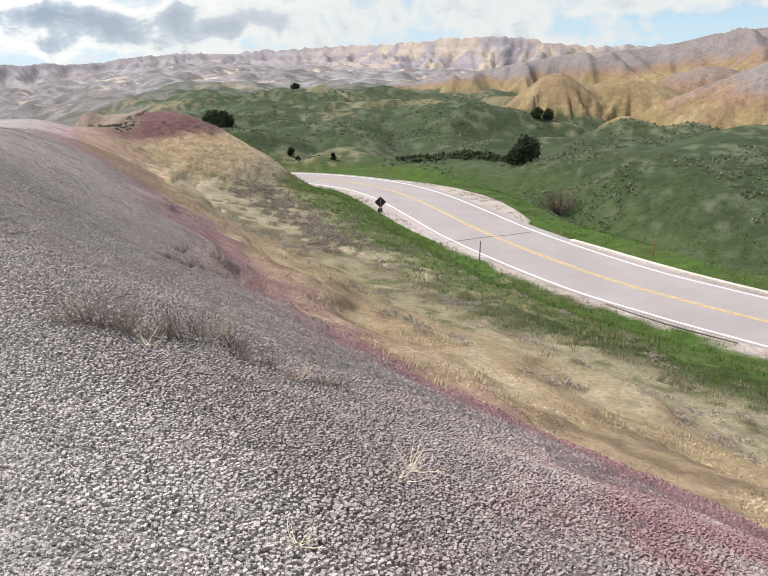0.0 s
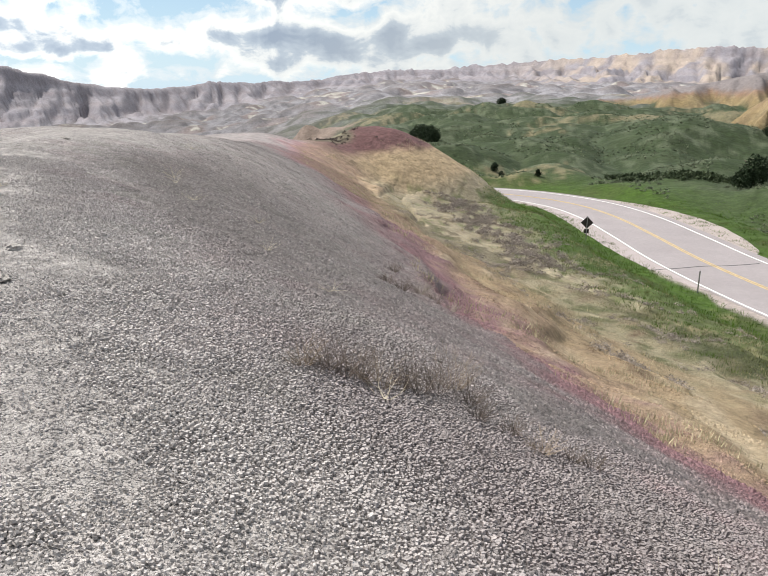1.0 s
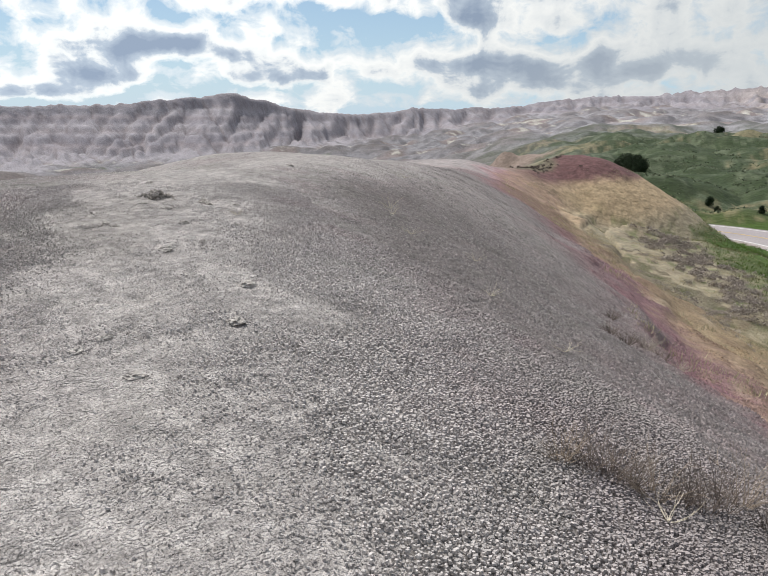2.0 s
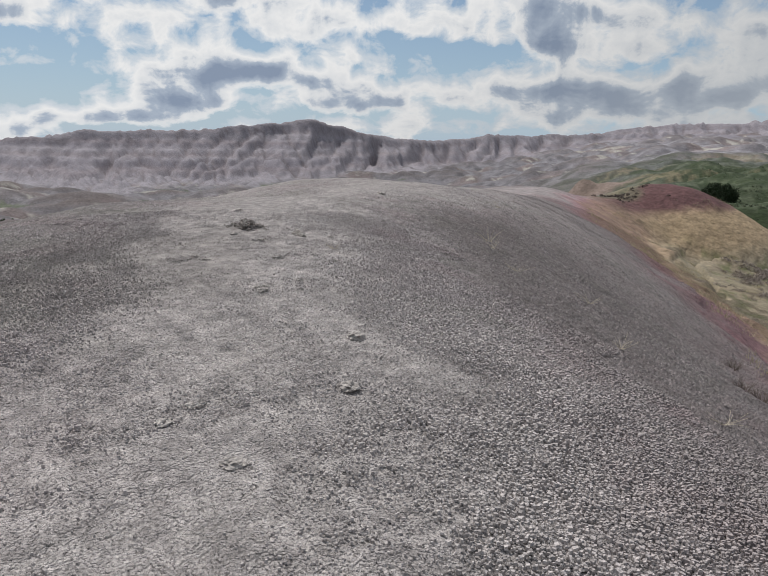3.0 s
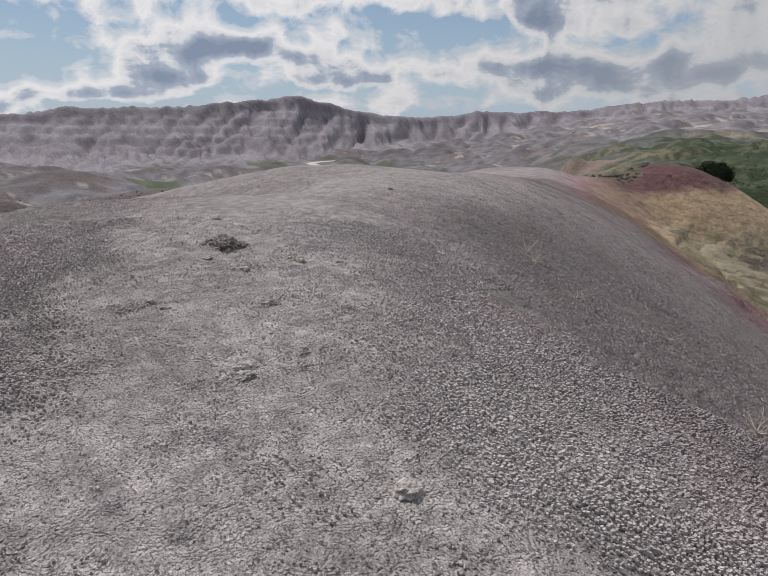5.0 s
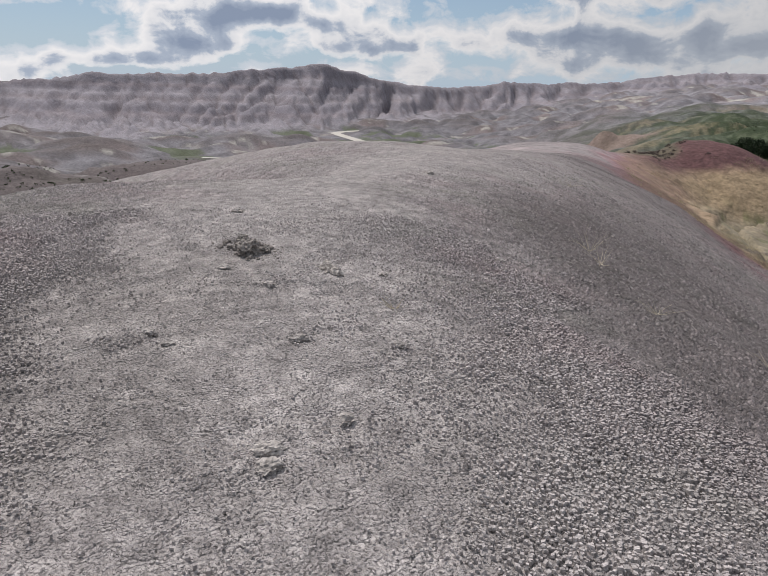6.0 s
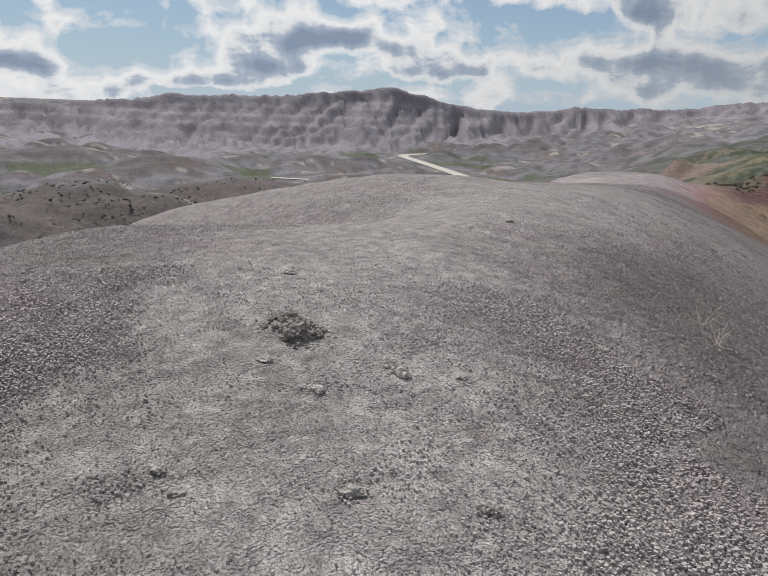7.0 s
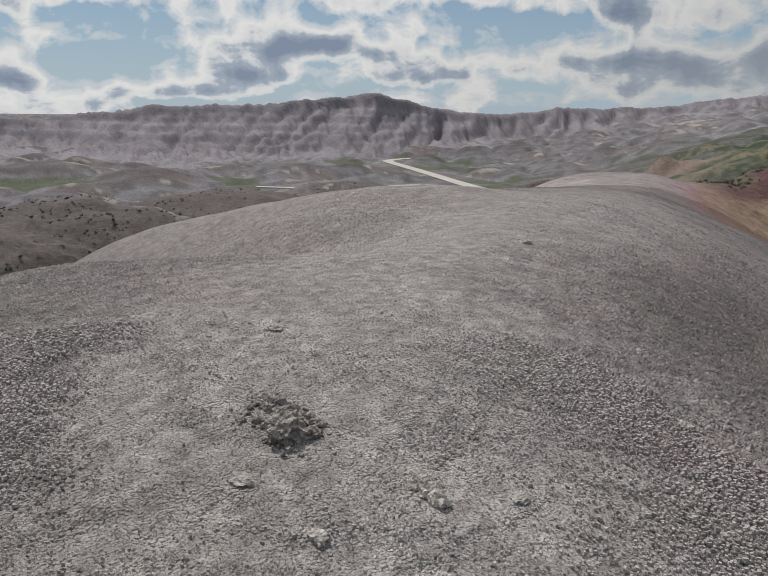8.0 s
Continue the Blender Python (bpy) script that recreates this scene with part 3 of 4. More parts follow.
CRUMB = material("clay_crumb", rough=0.97, attribute="soil", grain=[(90, 0.75, 1.2)], bump=[("noise", 110, 0.010)])
EARTH = material("earth", rough=0.97, attribute="soil", grain=[(4.2, 0.80, 1.20), (1.1, 0.80, 1.22), (0.16, 0.88, 1.12)], bump=[("noise", 1.6, 0.16), ("noise", 0.3, 0.4)])
ASPHALT = material("asphalt", (0.295, 0.262, 0.268), 0.85, grain=[(0.35, 0.92, 1.07), (60, 0.85, 1.15), (3, 0.95, 1.05)], bump=[("noise", 90, 0.006)])
PALE_ROAD = material("pale_road", (0.50, 0.47, 0.42), 0.9, grain=[(0.3, 0.9, 1.1), (4, 0.9, 1.1)], bump=[("noise", 20, 0.01)])
WHITE_PAINT = material("white_paint", (0.78, 0.77, 0.75), 0.7, grain=[(3, 0.8, 1.1), (40, 0.85, 1.1)], bump=[("noise", 60, 0.003)])
YELLOW_PAINT = material("yellow_paint", (0.52, 0.385, 0.19), 0.7, grain=[(3, 0.8, 1.15), (40, 0.85, 1.1)], bump=[("noise", 60, 0.003)])
TAR = material("tar", (0.09, 0.085, 0.085), 0.6, grain=[(8, 0.8, 1.2)], bump=[("noise", 40, 0.004)])
GRAVEL = material("gravel", (0.38, 0.325, 0.305), 0.95, grain=[(14, 0.7, 1.25), (0.8, 0.9, 1.1)], bump=[("cells", 14, 0.03)])
SHOULDER = material("road_dust", (0.36, 0.31, 0.305), 0.95, grain=[(14, 0.85, 1.15), (0.8, 0.9, 1.1)], bump=[("noise", 30, 0.02)])
CONCRETE = material("concrete", (0.50, 0.46, 0.42), 0.9, grain=[(6, 0.8, 1.15), (0.6, 0.9, 1.1)], bump=[("noise", 25, 0.006)])
SIGN_BACK = material("sign_back", (0.05, 0.04, 0.038), 0.6, 0.2, grain=[(6, 0.8, 1.2)], bump=[("noise", 30, 0.001)])
STEEL = material("steel", (0.33, 0.32, 0.31), 0.55, 0.6, grain=[(10, 0.8, 1.2)], bump=[("noise", 60, 0.001)])
ORANGE_PAINT = material("orange_paint", (0.42, 0.19, 0.06), 0.6, grain=[(10, 0.85, 1.15)], bump=[("noise", 60, 0.001)])
JUNIPER = material("juniper_needles", (0.022, 0.036, 0.015), 0.8, grain=[(1.5, 0.6, 1.5), (9, 0.7, 1.3)], bump=[("noise", 8, 0.05)])
BARK = material("bark", (0.11, 0.085, 0.07), 0.95, grain=[(12, 0.7, 1.3)], bump=[("noise", 14, 0.02)])
DRY = material("dry_stalk", (0.34, 0.27, 0.21), 0.85, grain=[(6, 0.65, 1.3)], bump=[("noise", 80, 0.001)], vary=0.2)
DRY_GREY = material("grey_twig", (0.34, 0.29, 0.255), 0.9, grain=[(6, 0.65, 1.3)], bump=[("noise", 80, 0.001)], vary=0.2)
TWIG = material("dead_twig", (0.15, 0.12, 0.105), 0.9, grain=[(6, 0.65, 1.3)], bump=[("noise", 80, 0.001)], vary=0.2)
STRAW = material("pale_straw", (0.56, 0.49, 0.38), 0.8, grain=[(6, 0.8, 1.2)], bump=[("noise", 80, 0.001)])
CLOD = material("dry_clod", (0.42, 0.385, 0.36), 0.97, grain=[(30, 0.6, 1.3), (4, 0.85, 1.15)], bump=[("cells", 60, 0.012), ("noise", 120, 0.006)], vary=0.12)
PALE_CLOD = material("pale_clod", (0.52, 0.475, 0.435), 0.97, grain=[(30, 0.5, 1.3), (12, 0.7, 1.2)], bump=[("cells", 60, 0.012), ("noise", 120, 0.006)])
SCAT = material("dark_clod", (0.29, 0.262, 0.24), 0.97, grain=[(30, 0.55, 1.5), (6, 0.8, 1.2)], bump=[("cells", 50, 0.015), ("noise", 120, 0.006)], vary=0.12)
GRASS = material("grass_blades", (0.12, 0.20, 0.045), 0.7, attribute="soil", grain=[(0.6, 0.75, 1.25)])
THICKET = material("thicket_leaves", (0.045, 0.062, 0.028), 0.85, grain=[(3, 0.6, 1.4)])
SAGE = material("sage_leaves", (0.15, 0.172, 0.108), 0.85, grain=[(3, 0.6, 1.4)], vary=0.25)


# ---- mesh helpers ----
def grid_object(name, X, Y, Z, colour, mat, wrap=False, smooth=True):
    rows, cols = X.shape
    me = bpy.data.meshes.new(name)
    co = np.stack([X, Y, Z], -1).reshape(-1, 3).astype(np.float32)
    i = np.arange(rows * cols).reshape(rows, cols)
    if wrap:
        i = np.concatenate([i, i[:, :1]], 1)
    quads = np.stack([i[:-1, :-1], i[:-1, 1:], i[1:, 1:], i[1:, :-1]], -1).reshape(-1, 4).astype(np.int32)
    me.vertices.add(len(co))
    me.vertices.foreach_set("co", co.ravel())
    me.loops.add(quads.size)
    me.loops.foreach_set("vertex_index", quads.ravel())
    me.polygons.add(len(quads))
    me.polygons.foreach_set("loop_start", np.arange(0, quads.size, 4, dtype=np.int32))
    me.update(calc_edges=True)
    me.polygons.foreach_set("use_smooth", np.full(len(quads), smooth))
    if colour is not None:
        at = me.attributes.new("soil", "FLOAT_COLOR", "POINT")
        at.data.foreach_set("color", np.concatenate([colour, np.ones((len(co), 1))], 1).astype(np.float32).ravel())
    me.materials.append(mat)
    return new(name, me)


def part(name, bm, mat, parent=None, label="", smooth=False):
    me = bpy.data.meshes.new(name)
    bm.to_mesh(me)
    bm.free()
    if smooth:
        me.polygons.foreach_set("use_smooth", np.full(len(me.polygons), True))
    me.materials.append(mat)
    ob = new(name, me)
    ob.parent = parent
    return tagged(ob, label)


def soup(name, verts, faces, mat, parent=None, colour=None):
    me = bpy.data.meshes.new(name)
    me.from_pydata(verts, [], faces)
    if colour is not None:
        at = me.attributes.new("soil", "FLOAT_COLOR", "POINT")
        at.data.foreach_set("color", np.asarray(colour, np.float32).ravel())
    me.materials.append(mat)
    ob = new(name, me)
    ob.parent = parent
    return ob


def height(x, y):
    z, _ = land(np.array([float(x)]), np.array([float(y)]))
    return float(z[0])


# ---- ground: one sheet to the horizon, and the popcorn clay of the near ridge ----

def spread(lo, a, b, hi, pitch, grow, grow_up):
    """Even steps from a to b, growing steps out to lo and hi."""
    mid = list(np.arange(a, b, pitch))
    up, down, s = [], [], pitch
    v = mid[-1]
    while v < hi:
        s *= grow_up
        v += s
        up.append(v)
    v, s = mid[0], pitch
    while v > lo:
        s *= grow
        v -= s
        down.append(v)
    return np.array(down[::-1] + mid + up)


def build_near():
    u = spread(-9, 1.2, 15.5, 46, PITCH, 1.08, 1.036)
    v = spread(-22, -4.2, 5.6, 27, PITCH, 1.06, 1.034)
    V, U = np.meshgrid(v, u)
    X, Y = (HOME[0] + U * AX + V * BX), (HOME[1] + U * AY + V * BY)
    x, y = X.ravel(), Y.ravel()
    # the land on a coarser net first, then read between
    cu, cv = np.linspace(u[0], u[-1], 420), np.linspace(v[0], v[-1], 380)
    CV, CU = np.meshgrid(cv, cu)
    cz, cm = land((HOME[0] + CU * AX + CV * BX).ravel(), (HOME[1] + CU * AY + CV * BY).ravel())
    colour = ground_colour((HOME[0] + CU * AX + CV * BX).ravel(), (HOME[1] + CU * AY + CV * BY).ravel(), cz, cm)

    def read(f):
        f = f.reshape(CU.shape)
        gu, gv = (U.ravel() - cu[0]) / (cu[1] - cu[0]), (V.ravel() - cv[0]) / (cv[1] - cv[0])
        i, j = np.clip(gu.astype(int), 0, len(cu) - 2), np.clip(gv.astype(int), 0, len(cv) - 2)
        a, b = gu - i, gv - j
        return (f[i, j] * (1 - a) + f[i + 1, j] * a) * (1 - b) + (f[i, j + 1] * (1 - a) + f[i + 1, j + 1] * a) * b

    z = read(cz)
    crest = read(cm["crest"])
    col = np.stack([read(np.ascontiguousarray(colour[:, k])) for k in range(3)], -1)
    rim = step(0, 4, U.ravel() - u[0]) * step(0, 6, u[-1] - U.ravel()) * step(0, 4, V.ravel() - v[0]) * step(0, 4, v[-1] - V.ravel())
    n2 = fbm(x / 1.6, y / 1.6, 80, 3)
    coarse = step(0.7, 2.6, np.abs(crest + 0.3) + 1.3 * n2)          # trodden crest is finer
    wx, wy = x + 0.012 * vnoise(x / 0.03, y / 0.03, 83), y + 0.012 * vnoise(x / 0.03 + 9, y / 0.03, 84)
    f1, gap, ident = cells(wx / 0.066, wy / 0.066, 81)
    f2, _, id2 = cells(wx / 0.085 + 3, wy / 0.085, 82)
    lump = (0.25 + 0.85 * ident) * step(0.03, 0.42, gap) * (1.1 - 0.5 * f1)
    clod = np.clip(1 - (f2 / 0.6) ** 2, 0, 1) * np.where(id2 > 0.86, 1.0, 0.1)
    micro = (0.0015 + 0.016 * coarse) * lump + (0.003 + 0.015 * coarse) * clod + 0.012 * n2 + 0.006 * fbm(x / 0.22, y / 0.22, 85, 2)
    foot = np.clip(fbm(x / 0.55, y / 0.55, 86, 3) - 0.12, 0, 1) * (1 - coarse)
    pitch = np.maximum(np.gradient(u)[:, None] * np.ones((1, len(v))), np.gradient(v)[None, :] * np.ones((len(u), 1))).ravel()
    rim = rim * (1 - step(0.045, 0.09, pitch))
    z = z + rim * (micro - 0.06 * foot)
    # the ground between the crumbs is darkened for the shade of the cracks
    col = col * (1 - 0.24 * rim * coarse)[:, None]
    # crumbs differ a little in shade, and the worn crest carries pale dust
    col = col * (1 + rim * 0.34 * (ident - 0.5))[:, None]
    dust = step(0.05, 0.4, fbm(x / 0.7, y / 0.7, 87, 4)) * (1 - coarse)
    col = col * (1 - dust[:, None] * 0.45) + np.array([0.48, 0.44, 0.42]) * dust[:, None] * 0.45
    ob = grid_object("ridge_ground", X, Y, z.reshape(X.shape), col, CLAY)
    return tagged(ob, "crumbly grey clay ridge with pink and yellow bands", "ground", kind="structure")


def build_far():
    az = np.concatenate([np.linspace(-33, 78, FAR_AZ), np.linspace(78, 327, 70)[1:-1]])
    r = [7.0]
    while r[-1] < 1700:
        r.append(r[-1] + max(0.35, r[-1] * (FAR_STEP if r[-1] < 330 else 0.0055 if r[-1] < 660 else 0.009)))
    r = np.array(r + [2100, 2800, 3800, 4900])
    A, R = np.meshgrid(np.radians(az), r)
    X, Y = HOME[0] - 3 - R * np.sin(A), HOME[1] + 3 + R * np.cos(A)
    z, m = land(X.ravel(), Y.ravel())
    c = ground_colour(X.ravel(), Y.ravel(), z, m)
    dx, dy = X.ravel() - HOME[0], Y.ravel() - HOME[1]
    u, v = dx * AX + dy * AY, dx * BX + dy * BY
    inner = step(0.6, 2.5, u + 9) * step(0.6, 2.5, 46 - u) * step(0.6, 2.5, v + 22) * step(0.6, 2.5, 27 - v)
    z = z - 0.5 * inner
    z = np.where(R.ravel() > 1900, -5, z)
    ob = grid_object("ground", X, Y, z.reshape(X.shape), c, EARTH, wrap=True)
    return tagged(ob, "green valley, yellow mounds and pale eroded badlands", "ground", kind="structure")


PITCH, FAR_AZ, FAR_STEP = 0.036, 620, 0.0125
build_far()
build_near()


# ---- roads ----
def ribbon(name, line, left, right, lift, mat, parent=None, lo=0, hi=1, label="", thick=0.0):
    """A strip along a line, between two offsets (right positive)."""
    p = dense([tuple(q) for q in line], 4)
    p = p[int(lo * (len(p) - 1)):int(hi * (len(p) - 1)) + 1]
    t = np.gradient(p[:, :2], axis=0)
    t /= np.linalg.norm(t, axis=1, keepdims=True)
    nrm = np.stack([t[:, 1], -t[:, 0]], 1)
    verts, faces = [], []
    for q, k in zip(p, nrm):
        a, b = q[:2] + k * left, q[:2] + k * right
        verts += [(a[0], a[1], q[2] + lift), (b[0], b[1], q[2] + lift), (a[0], a[1], q[2] + lift - thick - 0.05), (b[0], b[1], q[2] + lift - thick - 0.05)]
    for i in range(len(p) - 1):
        j = 4 * i
        faces += [(j, j + 1, j + 5, j + 4), (j + 1, j + 3, j + 7, j + 5), (j + 2, j, j + 4, j + 6)]
    return tagged(soup(name, verts, faces, mat, parent), label)


road = tagged(ribbon("road", ROAD, -3.75, 4.85, 0.0, ASPHALT), "pinkish grey asphalt road with painted lines", "road", kind="structure")
ribbon("edge_line", ROAD, -3.57, -3.42, 0.012, WHITE_PAINT, road, label="white edge line")
ribbon("edge_line", ROAD, 3.88, 4.03, 0.012, WHITE_PAINT, road, label="white edge line")
ribbon("centre_line", ROAD, -0.17, -0.05, 0.012, YELLOW_PAINT, road, label="yellow centre line")
ribbon("centre_line", ROAD, 0.05, 0.17, 0.012, YELLOW_PAINT, road, label="yellow centre line")
tagged(ribbon("road", FAR_ROAD, -3.0, 3.0, 0.25, PALE_ROAD), "pale road winding across the basin", "road", kind="structure")
tagged(ribbon("road", SIDE_ROAD, -1.6, 1.6, 0.25, PALE_ROAD), "pale side road across the basin", "road", kind="structure")


def own_line(points):
    return dense(points, 5)


kerb = ribbon("kerb", own_line([(11.9, 51.2, 1.0), (13.4, 48.4, 1.0), (15.2, 44.9, 1.0), (17.4, 41.2, 1.0), (20.2, 37.4, 1.0), (25, 31.6, 1.06), (32, 24, 1.2)]), -0.02, 0.42, 0.16, CONCRETE, thick=0.1)
tagged(kerb, "pale worn concrete kerb beside the asphalt road", "kerb", kind="structure")
for points in ([(2.1, 50.2, 1.0), (4.2, 51.4, 1.0), (5.6, 52.3, 1.0), (7.4, 53.0, 1.0), (9.4, 54.2, 1.0)],
               [(14.0, 31.0, 1.01), (12.0, 33.2, 1.01), (10.6, 35.2, 1.0), (9.8, 36.6, 1.0)]):
    ribbon("crack_seal", own_line(points), -0.05, 0.05, 0.012, TAR, road, label="dark tar crack seal")


def crescent(name, points, width, side, mat, label, category):
    """A crescent of loose surface along the road's edge."""
    p = own_line(points)
    t = np.gradient(p[:, :2], axis=0)
    t /= np.linalg.norm(t, axis=1, keepdims=True)
    nrm = np.stack([t[:, 1], -t[:, 0]], 1) * side
    verts, faces = [], []
    for i, q in enumerate(p):
        s = i / (len(p) - 1)
        a = math.sin(math.pi * s) ** 0.7 * width + 0.1
        for k in range(5):
            o = nrm[i] * (a * k / 4 + 0.05 * random.uniform(-1, 1))
            verts.append((q[0] + o[0], q[1] + o[1], q[2] + 0.006 + 0.008 * math.sin(2 * k + i) * (0 < k < 4) - (0.06 if k == 4 else 0)))
    for i in range(len(p) - 1):
        for k in range(4):
            j = i * 5 + k
            quad = (j, j + 1, j + 6, j + 5)
            faces.append(quad if side > 0 else quad[::-1])
    return tagged(soup(name, verts, faces, mat), label, category, kind="structure")


def beside(lo, hi, offset):
    """The road's line between two values of y, shifted sideways."""
    p = ROAD
    t = np.gradient(p[:, :2], axis=0)
    t /= np.linalg.norm(t, axis=1, keepdims=True)
    q = np.stack([p[:, 0] + t[:, 1] * offset, p[:, 1] - t[:, 0] * offset, p[:, 2]], 1)
    return [tuple(a) for a, b in zip(q, p) if lo < b[1] < hi and b[0] > -9][::2]


crescent("gravel_turnout", beside(55, 79.5, 4.8), 3.0, 1, GRAVEL, "pinkish gravel turnout beside the road", "gravel")
crescent("road_shoulder", beside(47, 81, -3.7), 1.9, -1, SHOULDER, "pinkish dusty shoulder of the asphalt road", "road shoulder")


# ---- signs and posts ----
def box(bm, size, at, rot=None, bevel=0.0):
    m = Matrix.Translation(at) @ (rot or Matrix()) @ Matrix.Diagonal((*size, 1))
    made = bmesh.ops.create_cube(bm, size=1, matrix=m)
    if bevel:
        edges = list({e for v in made["verts"] for e in v.link_edges})
        bmesh.ops.bevel(bm, geom=edges, offset=bevel, segments=2, affect="EDGES")


def road_sign(x, y):
    base = tagged(new("road_sign"), "dark back of a diamond road sign on a steel post", "sign")
    base.location = (x, y, height(x, y) - 0.02)
    base.rotation_euler = (0, 0, radians(4))
    bm = bmesh.new()
    box(bm, (0.05, 0.012, 1.95), (0, 0, 0.97))
    box(bm, (0.012, 0.03, 1.95), (-0.024, -0.012, 0.97))
    box(bm, (0.012, 0.03, 1.95), (0.024, -0.012, 0.97))
    part("post", bm, STEEL, base, "grey steel channel post")
    bm = bmesh.new()
    box(bm, (0.68, 0.012, 0.68), (0, 0.016, 1.42), Matrix.Rotation(radians(45), 4, "Y"), 0.005)
    part("diamond_panel", bm, SIGN_BACK, base, "dark diamond panel seen from behind")
    bm = bmesh.new()
    box(bm, (0.36, 0.012, 0.34), (0, 0.016, 0.74), None, 0.005)
    part("plate", bm, SIGN_BACK, base, "small dark plate below the diamond")
    for z in (1.2, 1.62, 0.74):
        bm = bmesh.new()
        bmesh.ops.create_cone(bm, cap_ends=True, segments=8, radius1=0.012, radius2=0.012, depth=0.03, matrix=Matrix.Translation((0, -0.012, z)) @ Matrix.Rotation(radians(90), 4, "X"))
        part("bolt", bm, STEEL, base)


def marker_post(x, y, tall, mat, label):
    base = tagged(new("marker_post"), label, "post", "roadside marker posts")
    base.location = (x, y, height(x, y) - 0.02)
    bm = bmesh.new()
    box(bm, (0.075, 0.02, tall), (0, 0, tall / 2), None, 0.006)
    part("blade", bm, mat, base)
    bm = bmesh.new()
    box(bm, (0.07, 0.008, 0.12), (0, -0.015, tall - 0.1), None, 0.003)
    part("reflector", bm, STEEL, base, "small grey reflector")


road_sign(-2.08, 58.7)
marker_post(4.35, 45.3, 1.35, STEEL, "thin grey marker post in the roadside grass")
marker_post(15.9, 46.4, 1.2, ORANGE_PAINT, "thin orange marker post beside the road")


# ---- plants ----
def tube(verts, faces, pts, r0, r1, sides=3):
    start = len(verts)
    for i, p in enumerate(pts):
        d = (pts[min(i + 1, len(pts) - 1)] - pts[max(i - 1, 0)]).normalized()
        a = d.orthogonal().normalized()
        b = d.cross(a)
        r = r0 + (r1 - r0) * i / (len(pts) - 1)
        for k in range(sides):
            t = 2 * math.pi * k / sides
            verts.append(tuple(p + r * (a * math.cos(t) + b * math.sin(t))))
    for i in range(len(pts) - 1):
        for k in range(sides):
            j, n = start + i * sides, (k + 1) % sides
            faces.append((j + k, j + n, j + sides + n, j + sides + k))


def limb(at, way, length, bend, rng, n=5):
    pts, p, w = [Vector(at)], Vector(at), Vector(way).normalized()
    for _ in range(n):
        w = (w + Vector((rng.uniform(-bend, bend), rng.uniform(-bend, bend), rng.uniform(-bend, bend) * 0.6))).normalized()
        p = p + w * (length / n)
        pts.append(p.copy())
    return pts


def juniper(x, y, wide, tall, seed, label, sink=0.15):
    rng = random.Random(seed)
    base = tagged(new("juniper_tree"), label, "tree", "junipers")
    base.location = (x, y, height(x, y) - sink)
    verts, faces = [], []
    trunk = limb((0, 0, 0), (0.05, 0, 1), tall * 0.8, 0.12, rng, 6)
    tube(verts, faces, trunk, wide * 0.045, wide * 0.015, 6)
    for k in range(9):
        s = trunk[1 + k % 5]
        a = rng.uniform(0, 6.28)
        tube(verts, faces, limb(s, (math.cos(a), math.sin(a), 0.5), wide * 0.38, 0.2, rng, 4), wide * 0.02, wide * 0.006, 4)
    soup("trunk", verts, faces, BARK, base)
    verts, faces = [], []
    lobes = [(Vector((rng.uniform(-0.26, 0.26) * wide, rng.uniform(-0.26, 0.26) * wide, tall * rng.uniform(0.1, 0.78))), wide * rng.uniform(0.18, 0.33)) for _ in range(13)]
    lobes.append((Vector((0, 0, tall * 0.84)), wide * 0.2))
    for c, r in lobes:
        for _ in range(170):
            v = Vector((rng.gauss(0, 1), rng.gauss(0, 1), rng.gauss(0, 1))).normalized() * r * rng.uniform(0.55, 1.08)
            p = c + Vector((v.x, v.y, v.z * 0.95))
            if p.z < tall * 0.03:
                continue
            s = wide * rng.uniform(0.018, 0.045)
            a, b = v.orthogonal().normalized(), v.normalized().cross(v.orthogonal().normalized())
            t = rng.uniform(0, 6.28)
            a, b = a * math.cos(t) + b * math.sin(t), b * math.cos(t) - a * math.sin(t)
            o = v.normalized() * s * rng.uniform(0.2, 1.2)
            n = len(verts)
            verts += [tuple(p - a * s), tuple(p + a * s), tuple(p + b * s + o), tuple(p - b * s * 0.6 + o * 1.4)]
            faces += [(n, n + 1, n + 2), (n, n + 1, n + 3)]
    soup("crown", verts, faces, JUNIPER, base)
    return base


for x, y, wide, tall, sink in ((-33.3, 136, 3.6, 3.9, 0.1), (-30.0, 128, 3.4, 3.3, 0.1), (-28.2, 122.6, 3.0, 3.2, 0.2), (-31.6, 131, 2.7, 2.8, 0.1)):
    juniper(x, y, wide, tall, int(x * -10), "dark green juniper in a small grove", sink)
juniper(-38.0, 146.5, 1.9, 1.7, 11, "small dark juniper beside a grove")
juniper(-36.8, 289, 3.8, 2.6, 12, "lone dark juniper on a green hill")
juniper(14.8, 86, 4.0, 3.4, 13, "broad dark juniper on the slope behind the road")
for x, y, wide, k in ((-14.9, 102.5, 1.3, 1), (-13.7, 100.4, 0.9, 2), (-8.3, 93.5, 1.0, 3)):
    juniper(x, y, wide, wide * 0.95, 20 + k, "small rounded juniper bush on green grass", 0.05)
for k, (x, y) in enumerate(((25.4, 129.2), (27.4, 129.6))):
    juniper(x, y, 2.4, 2.0, 60 + k, "dark shrub at the foot of a yellow mound", 0.2)


